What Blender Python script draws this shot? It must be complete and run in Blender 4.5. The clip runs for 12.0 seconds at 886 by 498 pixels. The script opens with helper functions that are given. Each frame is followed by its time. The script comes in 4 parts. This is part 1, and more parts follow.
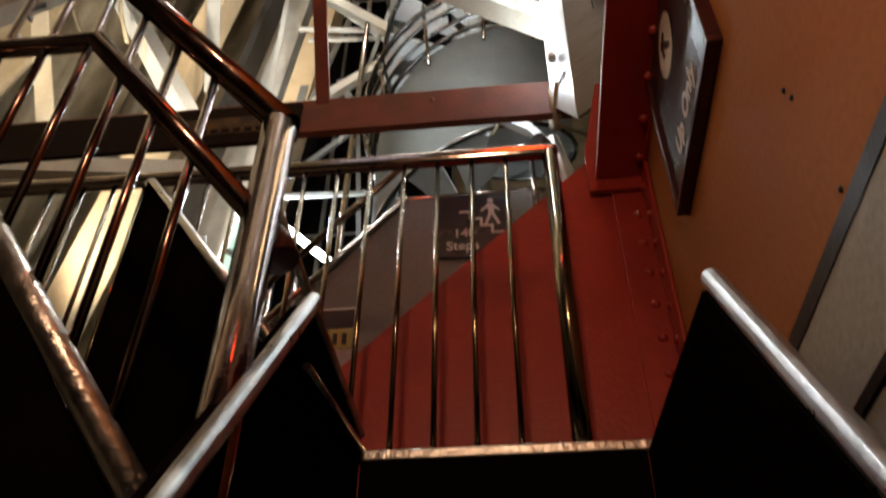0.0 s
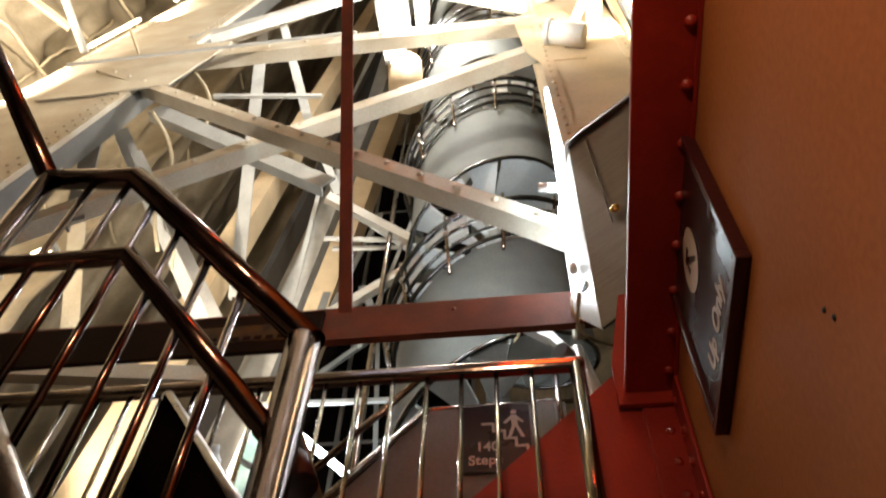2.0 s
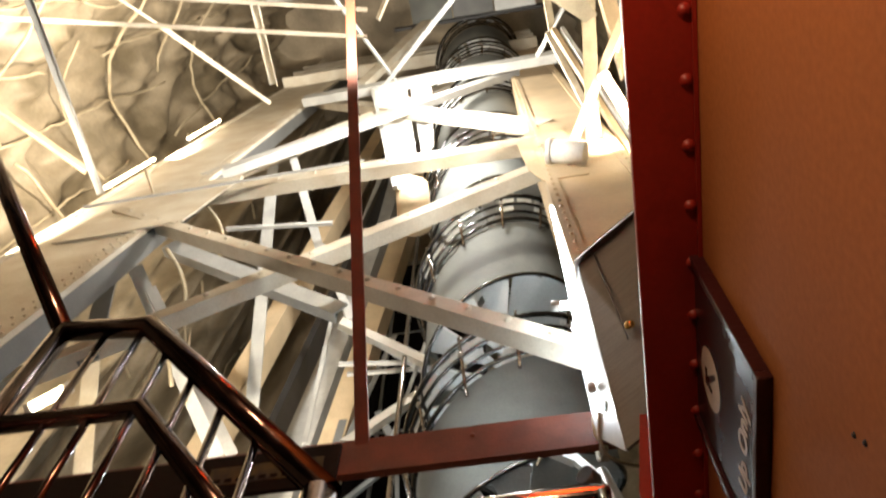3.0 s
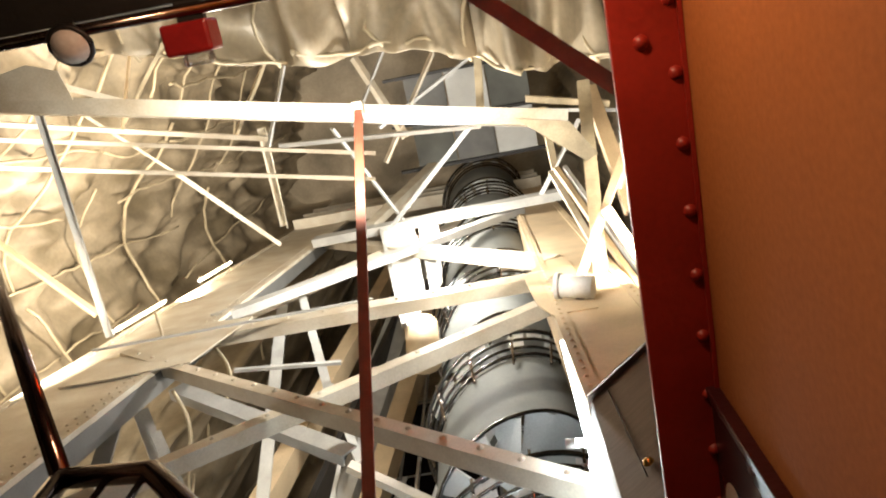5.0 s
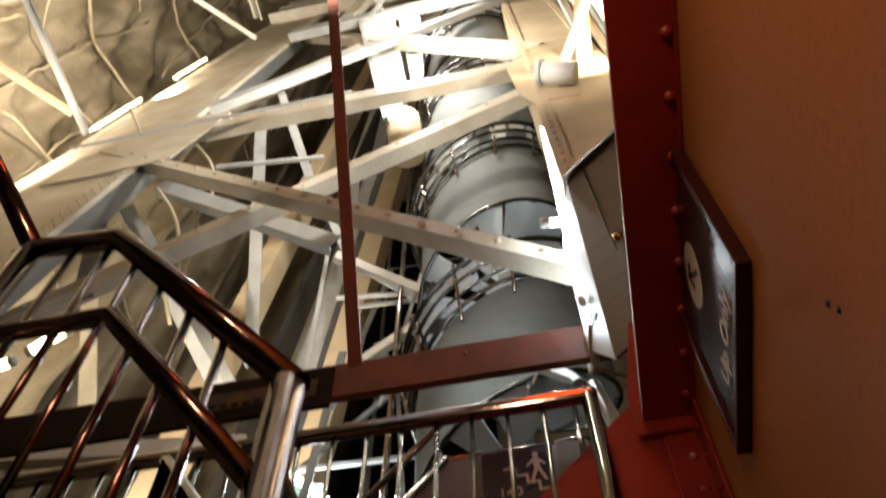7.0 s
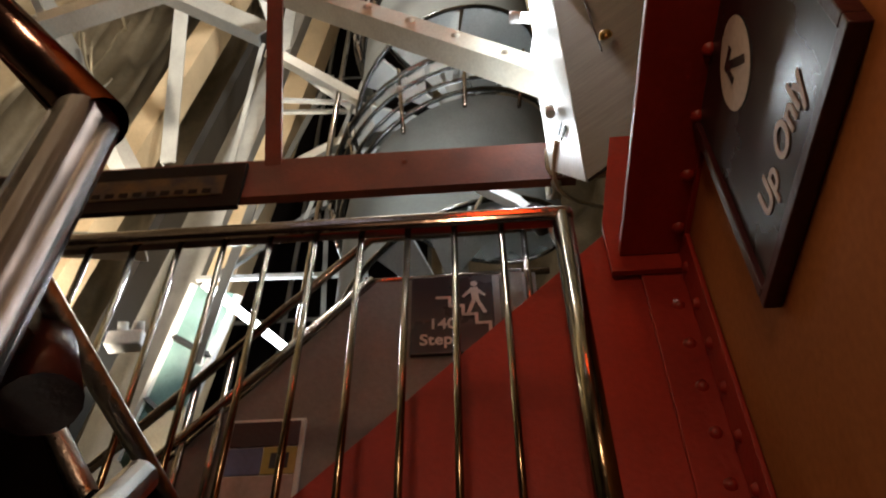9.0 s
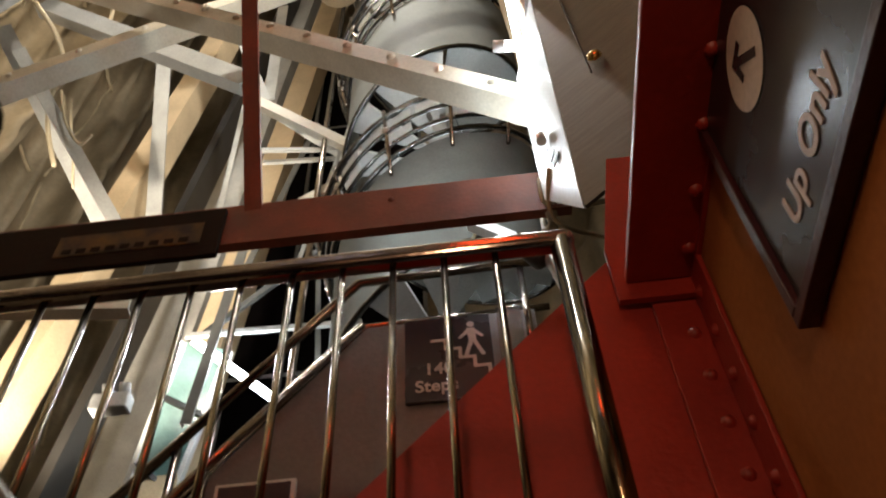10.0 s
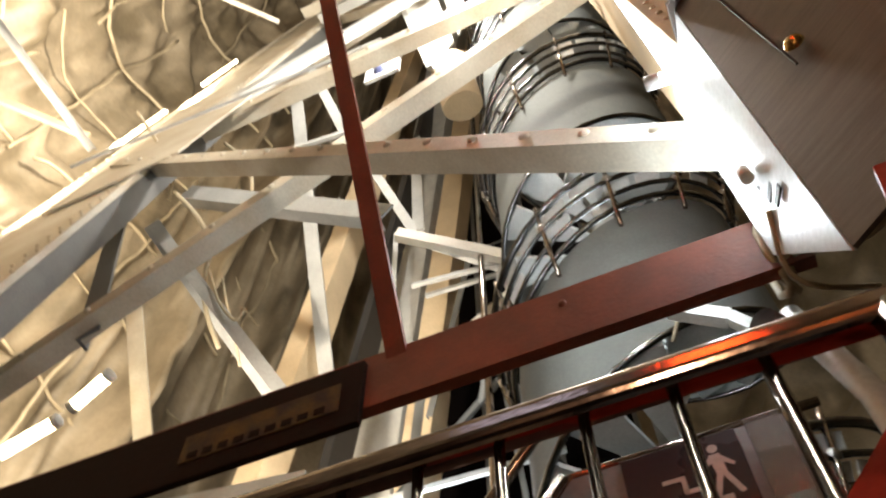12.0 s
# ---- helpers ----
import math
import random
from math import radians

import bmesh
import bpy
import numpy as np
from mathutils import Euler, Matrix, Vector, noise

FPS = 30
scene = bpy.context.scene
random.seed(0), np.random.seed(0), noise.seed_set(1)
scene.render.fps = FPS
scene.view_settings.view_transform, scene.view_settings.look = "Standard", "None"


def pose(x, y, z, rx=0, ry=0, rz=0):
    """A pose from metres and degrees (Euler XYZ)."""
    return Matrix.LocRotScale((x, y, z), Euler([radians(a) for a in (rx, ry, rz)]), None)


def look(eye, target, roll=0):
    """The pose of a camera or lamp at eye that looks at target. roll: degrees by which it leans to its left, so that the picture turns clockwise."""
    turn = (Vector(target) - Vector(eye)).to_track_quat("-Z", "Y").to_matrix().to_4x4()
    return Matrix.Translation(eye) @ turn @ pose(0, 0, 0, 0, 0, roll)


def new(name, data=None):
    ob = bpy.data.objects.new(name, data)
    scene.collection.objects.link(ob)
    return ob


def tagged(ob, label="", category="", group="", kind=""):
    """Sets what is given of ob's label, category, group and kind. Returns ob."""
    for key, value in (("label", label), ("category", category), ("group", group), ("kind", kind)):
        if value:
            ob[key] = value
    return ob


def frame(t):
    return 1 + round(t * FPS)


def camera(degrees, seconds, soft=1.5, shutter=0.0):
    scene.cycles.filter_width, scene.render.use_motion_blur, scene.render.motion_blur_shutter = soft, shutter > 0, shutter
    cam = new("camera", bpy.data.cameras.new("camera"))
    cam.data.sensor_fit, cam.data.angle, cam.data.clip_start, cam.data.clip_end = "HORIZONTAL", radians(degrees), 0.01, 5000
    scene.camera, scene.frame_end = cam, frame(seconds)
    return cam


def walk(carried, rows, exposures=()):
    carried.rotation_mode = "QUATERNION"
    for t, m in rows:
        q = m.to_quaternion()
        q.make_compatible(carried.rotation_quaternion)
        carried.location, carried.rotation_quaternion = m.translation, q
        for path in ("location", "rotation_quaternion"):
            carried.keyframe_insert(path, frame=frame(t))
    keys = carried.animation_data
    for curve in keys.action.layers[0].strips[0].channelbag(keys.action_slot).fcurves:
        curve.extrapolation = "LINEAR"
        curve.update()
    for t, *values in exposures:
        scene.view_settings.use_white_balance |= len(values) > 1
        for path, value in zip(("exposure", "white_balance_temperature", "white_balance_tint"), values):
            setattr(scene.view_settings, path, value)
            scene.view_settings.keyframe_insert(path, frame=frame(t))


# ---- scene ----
cam = camera(57.5, 12.0, 2.0, 0.5)
PATH = [
    (0, (0.034, 0.077, 0.076), (-0.134, 1.595, 1.367), 0.5),
    (0.5, (0.028, 0.082, 0.099), (-0.158, 1.477, 1.52), 1.9),
    (1, (0.021, 0.086, 0.114), (-0.168, 1.369, 1.637), 1.7),
    (1.5, (0.018, 0.097, 0.123), (-0.152, 1.295, 1.715), 2.0),
    (2, (0.014, 0.091, 0.128), (-0.163, 1.236, 1.757), 2.7),
    (2.5, (0.014, 0.065, 0.142), (-0.138, 1.08, 1.859), 0.8),
    (3, (0.021, 0.059, 0.151), (-0.156, 0.957, 1.929), 1.8),
    (3.5, (0.026, 0.065, 0.153), (-0.142, 0.83, 1.994), 2.3),
    (3.7, (0.03, 0.07, 0.158), (-0.133, 0.794, 2.015), 2.4),
    (5.5, (0.018, 0.072, 0.161), (-0.12, 0.648, 2.072), 2.7),
    (6, (0.019, 0.072, 0.156), (-0.117, 0.698, 2.05), 1.0),
    (6.5, (0.047, 0.109, 0.142), (-0.125, 0.913, 1.965), 0.0),
    (7, (0.062, 0.166, 0.144), (-0.138, 1.195, 1.847), -0.4),
    (7.5, (0.055, 0.281, 0.148), (-0.127, 1.389, 1.803), -1.5),
    (7.7, (0.058, 0.371, 0.2), (-0.104, 1.501, 1.843), -2.4),
    (9.5, (-0.031, 0.638, 0.614), (-0.101, 2.059, 2.02), -0.3),
    (10, (-0.01, 0.73, 0.666), (-0.085, 2.027, 2.187), -3.7),
    (10.5, (0.013, 0.826, 0.862), (-0.193, 2.104, 2.387), -3.3),
    (11, (-0.015, 0.975, 1.01), (-0.276, 2.116, 2.632), -4.0),
    (11.5, (-0.043, 1.035, 1.181), (-0.404, 2.125, 2.818), -0.7),
    (12, (-0.059, 1.153, 1.226), (-0.489, 2.125, 2.921), -0.2),
]
walk(cam, [(t, look(eye, target, roll)) for t, eye, target, roll in PATH], [(0, 0.4), (1.0, 0.4), (2.5, 0.5), (3.5, 0.43), (5.5, 0.3), (6.5, 0.18), (7.5, -0.1), (9.5, 0.24), (10.5, 0.32), (12, 0.52)])

# ---- world and lights ----
world = bpy.data.worlds.new("world")
scene.world = world
world.use_nodes = True
world.node_tree.nodes["Background"].inputs[0].default_value = (0.9, 0.8, 0.65, 1)
world.node_tree.nodes["Background"].inputs[1].default_value = 0.02


def lamp(name, kind, at, power, color, size=0.2, target=None, size_y=None, spot=None):
    data = bpy.data.lights.new(name, kind)
    data.energy, data.color = power, color
    if kind == "AREA":
        data.size = size
        if size_y:
            data.shape, data.size_y = "RECTANGLE", size_y
    else:
        data.shadow_soft_size = size
    if spot:
        data.spot_size, data.spot_blend = radians(spot), 0.6
    ob = new(name, data)
    ob.matrix_world = look(at, target) if target else Matrix.Translation(at)
    return ob


WARM, COOL = (1.0, 0.87, 0.7), (0.86, 0.95, 1.0)
lamp("flood_and_fill_light", "SPOT", (-4.3, 2.3, 6.4), 1500, WARM, 0.1, (-8.0, 1.2, 9.5), spot=150)
lamp("flood_and_fill_light", "SPOT", (-4.25, 3.2, 10.4), 850, WARM, 0.1, (-7.5, 1.0, 14.0), spot=150)
lamp("flood_and_fill_light", "SPOT", (-1.6, 1.0, 6.2), 110, WARM, 0.1, (-2.2, -0.8, 9.0), spot=150)
lamp("flood_and_fill_light", "SPOT", (1.2, 2.4, 7.0), 420, WARM, 0.1, (0.9, 3.6, 9.5), spot=150)
lamp("tube_and_fill_light", "POINT", (0.08, 2.6, 3.34), 7, COOL, 0.04)
lamp("tube_and_fill_light", "POINT", (0.12, 2.28, 3.85), 3.5, COOL, 0.04)
lamp("tube_and_fill_light", "POINT", (0.12, 2.75, 4.3), 20, COOL, 0.05)
# added fill, no tube here: brightens the hanger bar and overhead beam
lamp("tube_and_fill_light", "SPOT", (-0.85, 0.72, 5.5), 480, (1.0, 0.93, 0.82), 0.1, (-1.2, 2.0, 9.5), spot=150)
lamp("tube_and_fill_light", "POINT", (-0.9, 2.5, 9.6), 480, (1.0, 0.96, 0.9), 0.12)
lamp("tube_and_fill_light", "POINT", (-0.9, 3.0, 12.6), 190, (1.0, 0.93, 0.82), 0.12)
# added fill without a fixture, brightens the spiral's treads and guard sheets
lamp("stair_fill", "POINT", (0.05, 4.2, 5.4), 12, COOL, 0.1)
lamp("stair_fill", "POINT", (-0.6, 3.1, 4.4), 14, COOL, 0.1)
lamp("strip_light", "POINT", (-1.9, 5.1, 4.8), 40, COOL, 0.1)
lamp("flood_and_fill_light", "POINT", (-6.3, 5.0, 7.4), 60, WARM, 0.12)
# unseen spot added low down to brighten the rear beige columns
lamp("flood_and_fill_light", "SPOT", (-2.9, 4.2, 2.7), 1700, WARM, 0.1, (-3.15, 5.3, 6.2), spot=52)
lamp("strip_light", "SPOT", (-3.9, 3.9, 4.6), 30, WARM, 0.1, (-6.0, 4.4, 5.2), spot=80)
lamp("landing_light", "POINT", (-0.1, -0.5, 1.6), 38.0, (1.0, 0.6, 0.36), 0.08)

# ---- materials ----


def material(name, color, rough=0.6, metal=0.0, var=0.25, scale=6.0, bump=0.15, grain=60.0, second=None, emit=0.0, streak=(1, 1, 1)):
    """A painted or metal surface with wear at two scales."""
    m = bpy.data.materials.new(name)
    m.use_nodes = True
    nt = m.node_tree
    b = nt.nodes["Principled BSDF"]
    co = nt.nodes.new("ShaderNodeTexCoord")
    mp = nt.nodes.new("ShaderNodeMapping")
    mp.inputs["Scale"].default_value = streak
    nt.links.new(co.outputs["Object"], mp.inputs[0])
    n1, n2 = nt.nodes.new("ShaderNodeTexNoise"), nt.nodes.new("ShaderNodeTexNoise")
    n1.inputs["Scale"].default_value, n2.inputs["Scale"].default_value = scale, grain
    n1.inputs["Detail"].default_value, n2.inputs["Detail"].default_value = 6, 3
    for n in (n1, n2):
        nt.links.new(mp.outputs[0], n.inputs["Vector"])
    ramp = nt.nodes.new("ShaderNodeValToRGB")
    ramp.color_ramp.elements[0].position, ramp.color_ramp.elements[1].position = 0.35, 0.7
    dark = second or tuple(c * (1 - var) for c in color)
    ramp.color_ramp.elements[0].color = (*dark, 1)
    ramp.color_ramp.elements[1].color = (*color, 1)
    nt.links.new(n1.outputs[0], ramp.inputs[0])
    mix = nt.nodes.new("ShaderNodeMixRGB")
    mix.blend_type, mix.inputs[0].default_value = "MULTIPLY", 0.35
    nt.links.new(ramp.outputs[0], mix.inputs[1])
    nt.links.new(n2.outputs[0], mix.inputs[2])
    nt.links.new(mix.outputs[0], b.inputs["Base Color"])
    b.inputs["Metallic"].default_value = metal
    mr = nt.nodes.new("ShaderNodeMapRange")
    mr.inputs["To Min"].default_value, mr.inputs["To Max"].default_value = max(0.03, rough - 0.1), min(1, rough + 0.12)
    nt.links.new(n1.outputs[0], mr.inputs[0])
    nt.links.new(mr.outputs[0], b.inputs["Roughness"])
    bp = nt.nodes.new("ShaderNodeBump")
    bp.inputs["Strength"].default_value, bp.inputs["Distance"].default_value = bump, 0.01
    nt.links.new(n2.outputs[0], bp.inputs["Height"])
    nt.links.new(bp.outputs[0], b.inputs["Normal"])
    if emit:
        b.inputs["Emission Color"].default_value = (*color, 1)
        b.inputs["Emission Strength"].default_value = emit
    return m


CREAM = material("cream_paint", (0.68, 0.64, 0.53), 0.5, 0, 0.2, 3.0, second=(0.52, 0.44, 0.32))
GREY = material("grey_paint", (0.5, 0.5, 0.47), 0.45, 0, 0.25, 4.0)
BEIGE = material("beige_paint", (0.68, 0.52, 0.32), 0.55, 0, 0.25, 2.5)
COPPER = material("copper_skin", (0.52, 0.43, 0.3), 0.5, 0.15, 0.4, 0.8, 0.3, 14, second=(0.2, 0.16, 0.1))
STRAP = material("strap_iron", (0.6, 0.5, 0.33), 0.55, 0.1, 0.3, 5.0)
STEEL = material("polished_steel", (0.38, 0.31, 0.26), 0.13, 1.0, 0.35, 14.0, 0.05)
BRUSHED = material("brushed_steel", (0.17, 0.14, 0.125), 0.38, 0.85, 0.25, 5.0, 0.1, 90, streak=(1, 1, 12))
GUARD = material("guard_sheet", (0.19, 0.2, 0.185), 0.8, 0, 0.4, 1.6)
REDP = material("red_paint", (0.38, 0.024, 0.012), 0.45, 0, 0.25, 5.0)
OXIDE = material("oxide_primer", (0.26, 0.07, 0.035), 0.6, 0, 0.4, 6.0)
ORANGE = material("orange_wall_paint", (0.46, 0.16, 0.045), 0.8, 0, 0.15, 1.5, 0.04)
ORANGE.node_tree.nodes["Principled BSDF"].inputs["Specular IOR Level"].default_value = 0.2
PANEL = material("grey_panel", (0.22, 0.2, 0.19), 0.5, 0, 0.15, 2.0)
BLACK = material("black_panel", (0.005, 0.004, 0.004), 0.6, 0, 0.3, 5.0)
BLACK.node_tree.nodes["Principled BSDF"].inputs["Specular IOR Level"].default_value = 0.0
FRAME = material("dark_red_frame", (0.06, 0.012, 0.014), 0.35)
PLUM = material("plum_sign", (0.03, 0.021, 0.024), 0.27, 0, 0.1, 3.0, 0.02)
WHITE = material("white_paint", (0.8, 0.8, 0.77), 0.5, 0, 0.08, 3.0)
PALE = material("pale_sheet", (0.7, 0.72, 0.7), 0.4, 0, 0.12, 3.0)
DARK = material("dark_steel", (0.03, 0.028, 0.026), 0.5, 0.3, 0.3, 5.0)
WALLGREY = material("light_grey_wall", (0.42, 0.4, 0.37), 0.6, 0, 0.12, 3.0)
BRASS = material("brass", (0.6, 0.38, 0.12), 0.25, 1.0, 0.3, 20)
POLISH = material("mirror_steel_rail", (0.42, 0.34, 0.29), 0.1, 1.0, 0.3, 9.0, 0.03)
WORN = material("worn_steel", (0.6, 0.57, 0.53), 0.3, 1.0, 0.35, 25.0, 0.3)
BRASSY = material("brassy_steel", (0.3, 0.25, 0.165), 0.16, 1.0, 0.35, 12.0, 0.05)
# polished steel with its dark red reflections put into the base colour
REDSTEEL = material("reddish_steel_rail", (0.24, 0.16, 0.135), 0.14, 1.0, 0.35, 12.0, 0.05)
DARKRAIL = material("dark_polished_rail", (0.16, 0.155, 0.15), 0.2, 1.0, 0.3, 10.0)
# plain dark grey for bars; on the cream leg it carries the shaded side
DSTEEL = material("dark_grey", (0.16, 0.16, 0.15), 0.5, 0, 0.3, 4.0)
LETTER = material("pale_pink_lettering", (0.72, 0.6, 0.54), 0.5, 0, 0.06, 5.0)
ALARM = material("alarm_red", (0.4, 0.02, 0.02), 0.3)
BLUE = material("blue_print", (0.12, 0.14, 0.3), 0.4)
YELLOW = material("yellow_print", (0.5, 0.4, 0.1), 0.4)
PINK = material("pink_print", (0.5, 0.36, 0.33), 0.4)
FADED = material("faded_yellow", (0.14, 0.085, 0.012), 0.8, 0, 0.8, 12.0, second=(0.03, 0.018, 0.01))
SEAGLASS = material("pale_green_glass", (0.15, 0.25, 0.23), 0.1, 0, 0.35, 4.0)
GLASS = material("clear_acrylic", (0.9, 0.9, 0.88), 0.08, 0, 0.05)
GLASS.node_tree.nodes["Principled BSDF"].inputs["Transmission Weight"].default_value = 0.9
LEDLOW = material("soft_red_led", (1.0, 0.07, 0.01), 0.4, emit=18.0)
TRAYM = material("tray_brown", (0.022, 0.012, 0.008), 0.8, 0, 0.3, 8.0)
TRAYM.node_tree.nodes["Principled BSDF"].inputs["Specular IOR Level"].default_value = 0.1
BLOCKER = material("dark_brown_blocker", (0.05, 0.03, 0.025), 0.7, 0, 0.25, 2.0)
LEDBLUE = material("white_led", (0.75, 0.75, 1.0), 0.4, emit=1.6)
TUBE = material("lit_tube_cool", (0.9, 0.97, 1.0), 0.5, emit=14.0)
TUBEW = material("lit_tube_warm", (1.0, 0.82, 0.5), 0.5, emit=12.0)

# ---- building blocks ----


def part(name, bm, mat, parent=None, label=""):
    me = bpy.data.meshes.new(name)
    bmesh.ops.recalc_face_normals(bm, faces=bm.faces)
    bm.to_mesh(me)
    bm.free()
    me.materials.append(mat)
    ob = new(name, me)
    if parent:
        ob.parent = parent
    return tagged(ob, label)


def thing(name, label, category, group="", kind=""):
    return tagged(new(name), label, category, group, kind)


def box(bm, lo, hi, bevel=0.0):
    r = bmesh.ops.create_cube(bm, size=1)
    c, s = (Vector(lo) + Vector(hi)) / 2, Vector(hi) - Vector(lo)
    for v in r["verts"]:
        v.co = Vector((v.co.x * s.x, v.co.y * s.y, v.co.z * s.z)) + c
    if bevel:
        es = {e for v in r["verts"] for e in v.link_edges}
        bmesh.ops.bevel(bm, geom=list(es), offset=bevel, segments=5 if bevel > 0.015 else 2, affect="EDGES", profile=0.5)
    return bm


def prism(bm, pts, lift):
    """A flat outline given as points, thickened by the vector lift."""
    vs = [bm.verts.new(p) for p in pts]
    f = bm.faces.new(vs)
    r = bmesh.ops.extrude_face_region(bm, geom=[f])
    for v in r["geom"]:
        if isinstance(v, bmesh.types.BMVert):
            v.co += Vector(lift)
    return bm


def axes(a, b, up=(0, 1, 0)):
    a, b = Vector(a), Vector(b)
    z = (b - a).normalized()
    y = Vector(up) - z * z.dot(Vector(up))
    y.normalize()
    x = y.cross(z)
    return a, b, x, y, z


def sweep(bm, path, r, sides=10, cap=True):
    """A round tube along a path."""
    path = [Vector(p) for p in path]
    rings, last = [], None
    for i, p in enumerate(path):
        d = (path[min(i + 1, len(path) - 1)] - path[max(i - 1, 0)]).normalized()
        ref = last or (Vector((0, 0, 1)) if abs(d.z) < 0.9 else Vector((0, 1, 0)))
        u = (ref - d * ref.dot(d)).normalized()
        last, w = u, d.cross(u)
        k = 1.0
        if 0 < i < len(path) - 1:
            k = min(1.6, 1 / max(0.3, math.cos(0.5 * (path[i] - path[i - 1]).angle(path[i + 1] - path[i]))))
        rings.append([bm.verts.new(p + (u * math.cos(6.28319 * j / sides) + w * math.sin(6.28319 * j / sides)) * r * k) for j in range(sides)])
    for s, q in zip(rings, rings[1:]):
        for j in range(sides):
            bm.faces.new((s[j], s[(j + 1) % sides], q[(j + 1) % sides], q[j])).smooth = True
    if cap:
        bm.faces.new(rings[0][::-1])
        bm.faces.new(rings[-1])
    return bm


def bar(bm, a, b, w, d, up=(0, 1, 0)):
    """A square bar from a to b, w wide and d deep along up."""
    a, b, x, y, z = axes(a, b, up)
    c = [(x * sx * w + y * sy * d) / 2 for sx, sy in ((-1, -1), (1, -1), (1, 1), (-1, 1))]
    lo, hi = [bm.verts.new(a + v) for v in c], [bm.verts.new(b + v) for v in c]
    for i in range(4):
        j = (i + 1) % 4
        bm.faces.new((lo[i], lo[j], hi[j], hi[i]))
    bm.faces.new(lo[::-1])
    bm.faces.new(hi)
    return bm


def dome(bm, at, r, out, sides=8):
    """A rivet head on a surface that faces out."""
    out = Vector(out).normalized()
    u = out.orthogonal().normalized()
    w = out.cross(u)
    at = Vector(at)
    rows = []
    for k in (0, 0.45, 0.8):
        rr, h = r * math.cos(k * 1.57), r * 0.75 * math.sin(k * 1.57)
        rows.append([bm.verts.new(at + out * h + (u * math.cos(6.28319 * j / sides) + w * math.sin(6.28319 * j / sides)) * rr) for j in range(sides)])
    top = bm.verts.new(at + out * r * 0.75)
    for s, q in zip(rows, rows[1:]):
        for j in range(sides):
            bm.faces.new((s[j], s[(j + 1) % sides], q[(j + 1) % sides], q[j])).smooth = True
    for j in range(sides):
        bm.faces.new((rows[-1][j], rows[-1][(j + 1) % sides], top)).smooth = True
    return bm


def cord(pts, r):
    """A loose painted cord, smoothed through its points."""
    t = thing("loose_cord", "loose cream-painted cord hanging among the frame", "cord", "loose cords")
    P = [Vector(p) for p in pts]
    out = []
    for i in range(len(P) - 1):
        p0, p1, p2, p3 = P[max(i - 1, 0)], P[i], P[i + 1], P[min(i + 2, len(P) - 1)]
        for k in range(6):
            u = k / 6
            out.append(0.5 * ((2 * p1) + (p2 - p0) * u + (2 * p0 - 5 * p1 + 4 * p2 - p3) * u * u + (3 * p1 - p0 - 3 * p2 + p3) * u ** 3))
    part("line", sweep(bmesh.new(), out + [P[-1]], r, 8), STRAP, t)


def girder(name, a, b, w, d, mat, label, lip=0.0, rivets=0.0, up=(0, 1, 0), group="pylon braces", category="steel beam", side=1):
    """A rolled angle: a web w wide that faces along up, a flange d deep along one edge, and rivets along the web."""
    t = thing(name, label, category, group)
    A, B, x, y, z = axes(a, b, up)
    th = min(0.02, w * 0.15)
    bm = bar(bmesh.new(), A, B, w, th, up)
    web = part("web", bm, mat, t)
    off = x * side * (w / 2 - th / 2)
    bm = bar(bmesh.new(), A + off + y * (d / 2 + th / 2), B + off + y * (d / 2 + th / 2), th, d, up)
    part("flange", bm, mat, t)
    if rivets:
        head = bpy.data.meshes.new("rivet")
        bm = dome(bmesh.new(), (0, 0, 0), 0.024, -y, 8)
        bm.to_mesh(head)
        bm.free()
        head.materials.append(mat)
        n = int((B - A).length / rivets)
        for i in range(1, n):
            ob = new("rivet", head)
            ob.parent, ob.location = web, A + (B - A) * i / n - y * th / 2 - x * side * w * 0.12
    return t

# ---- stairwell: wall, overhead beam, landing ----
XW = 0.5          # face of the orange wall
YR = 2.1          # face of the red plate
bm = box(bmesh.new(), (XW, -1.6, 0.85), (XW + 0.08, YR, 2.04))
tagged(part("wall_east", bm, ORANGE), "orange-painted steel wall beside the stairs", "wall", kind="structure")
bm = box(bmesh.new(), (XW - 0.004, -1.6, -2.0), (XW + 0.08, YR, 0.815))
tagged(part("wall_east_lower", bm, WALLGREY), "light grey painted lower wall panel", "wall", kind="structure")
bm = box(bmesh.new(), (XW - 0.006, -1.6, 0.815), (XW + 0.06, YR, 0.85))
tagged(part("trim", bm, DARK), "dark seam strip between the wall panels", "trim", kind="structure")
bm = box(bmesh.new(), (XW - 0.008, -1.6, 0.615), (XW - 0.004, YR, 0.635))
tagged(part("trim", bm, DARK), "dark seam strip on the grey wall panel", "trim", kind="structure")
# wall and ceiling added out of view to block light and darken rail reflections
bm = box(bmesh.new(), (-3.2, -1.75, -2.0), (XW + 0.08, -1.65, 2.8))
tagged(part("blocking_wall", bm, BLOCKER), "unseen dark wall added to block light from the stairs", "wall", kind="structure")
bm = box(bmesh.new(), (-3.2, -1.65, 2.8), (XW + 0.3, -0.1, 2.88))
tagged(part("ceiling", bm, BLOCKER), "dark underside of the landing overhead, added to block light", "ceiling", kind="structure")
holes = thing("screw_holes", "two small empty dark screw holes in the orange wall", "screw holes")
for y, z in ((0.982, 1.143), (0.967, 1.107), (0.941, 0.875)):
    part("hole", dome(bmesh.new(), (XW - 0.0005, y, z), 0.006, (-1, 0, 0)), DARK, holes)

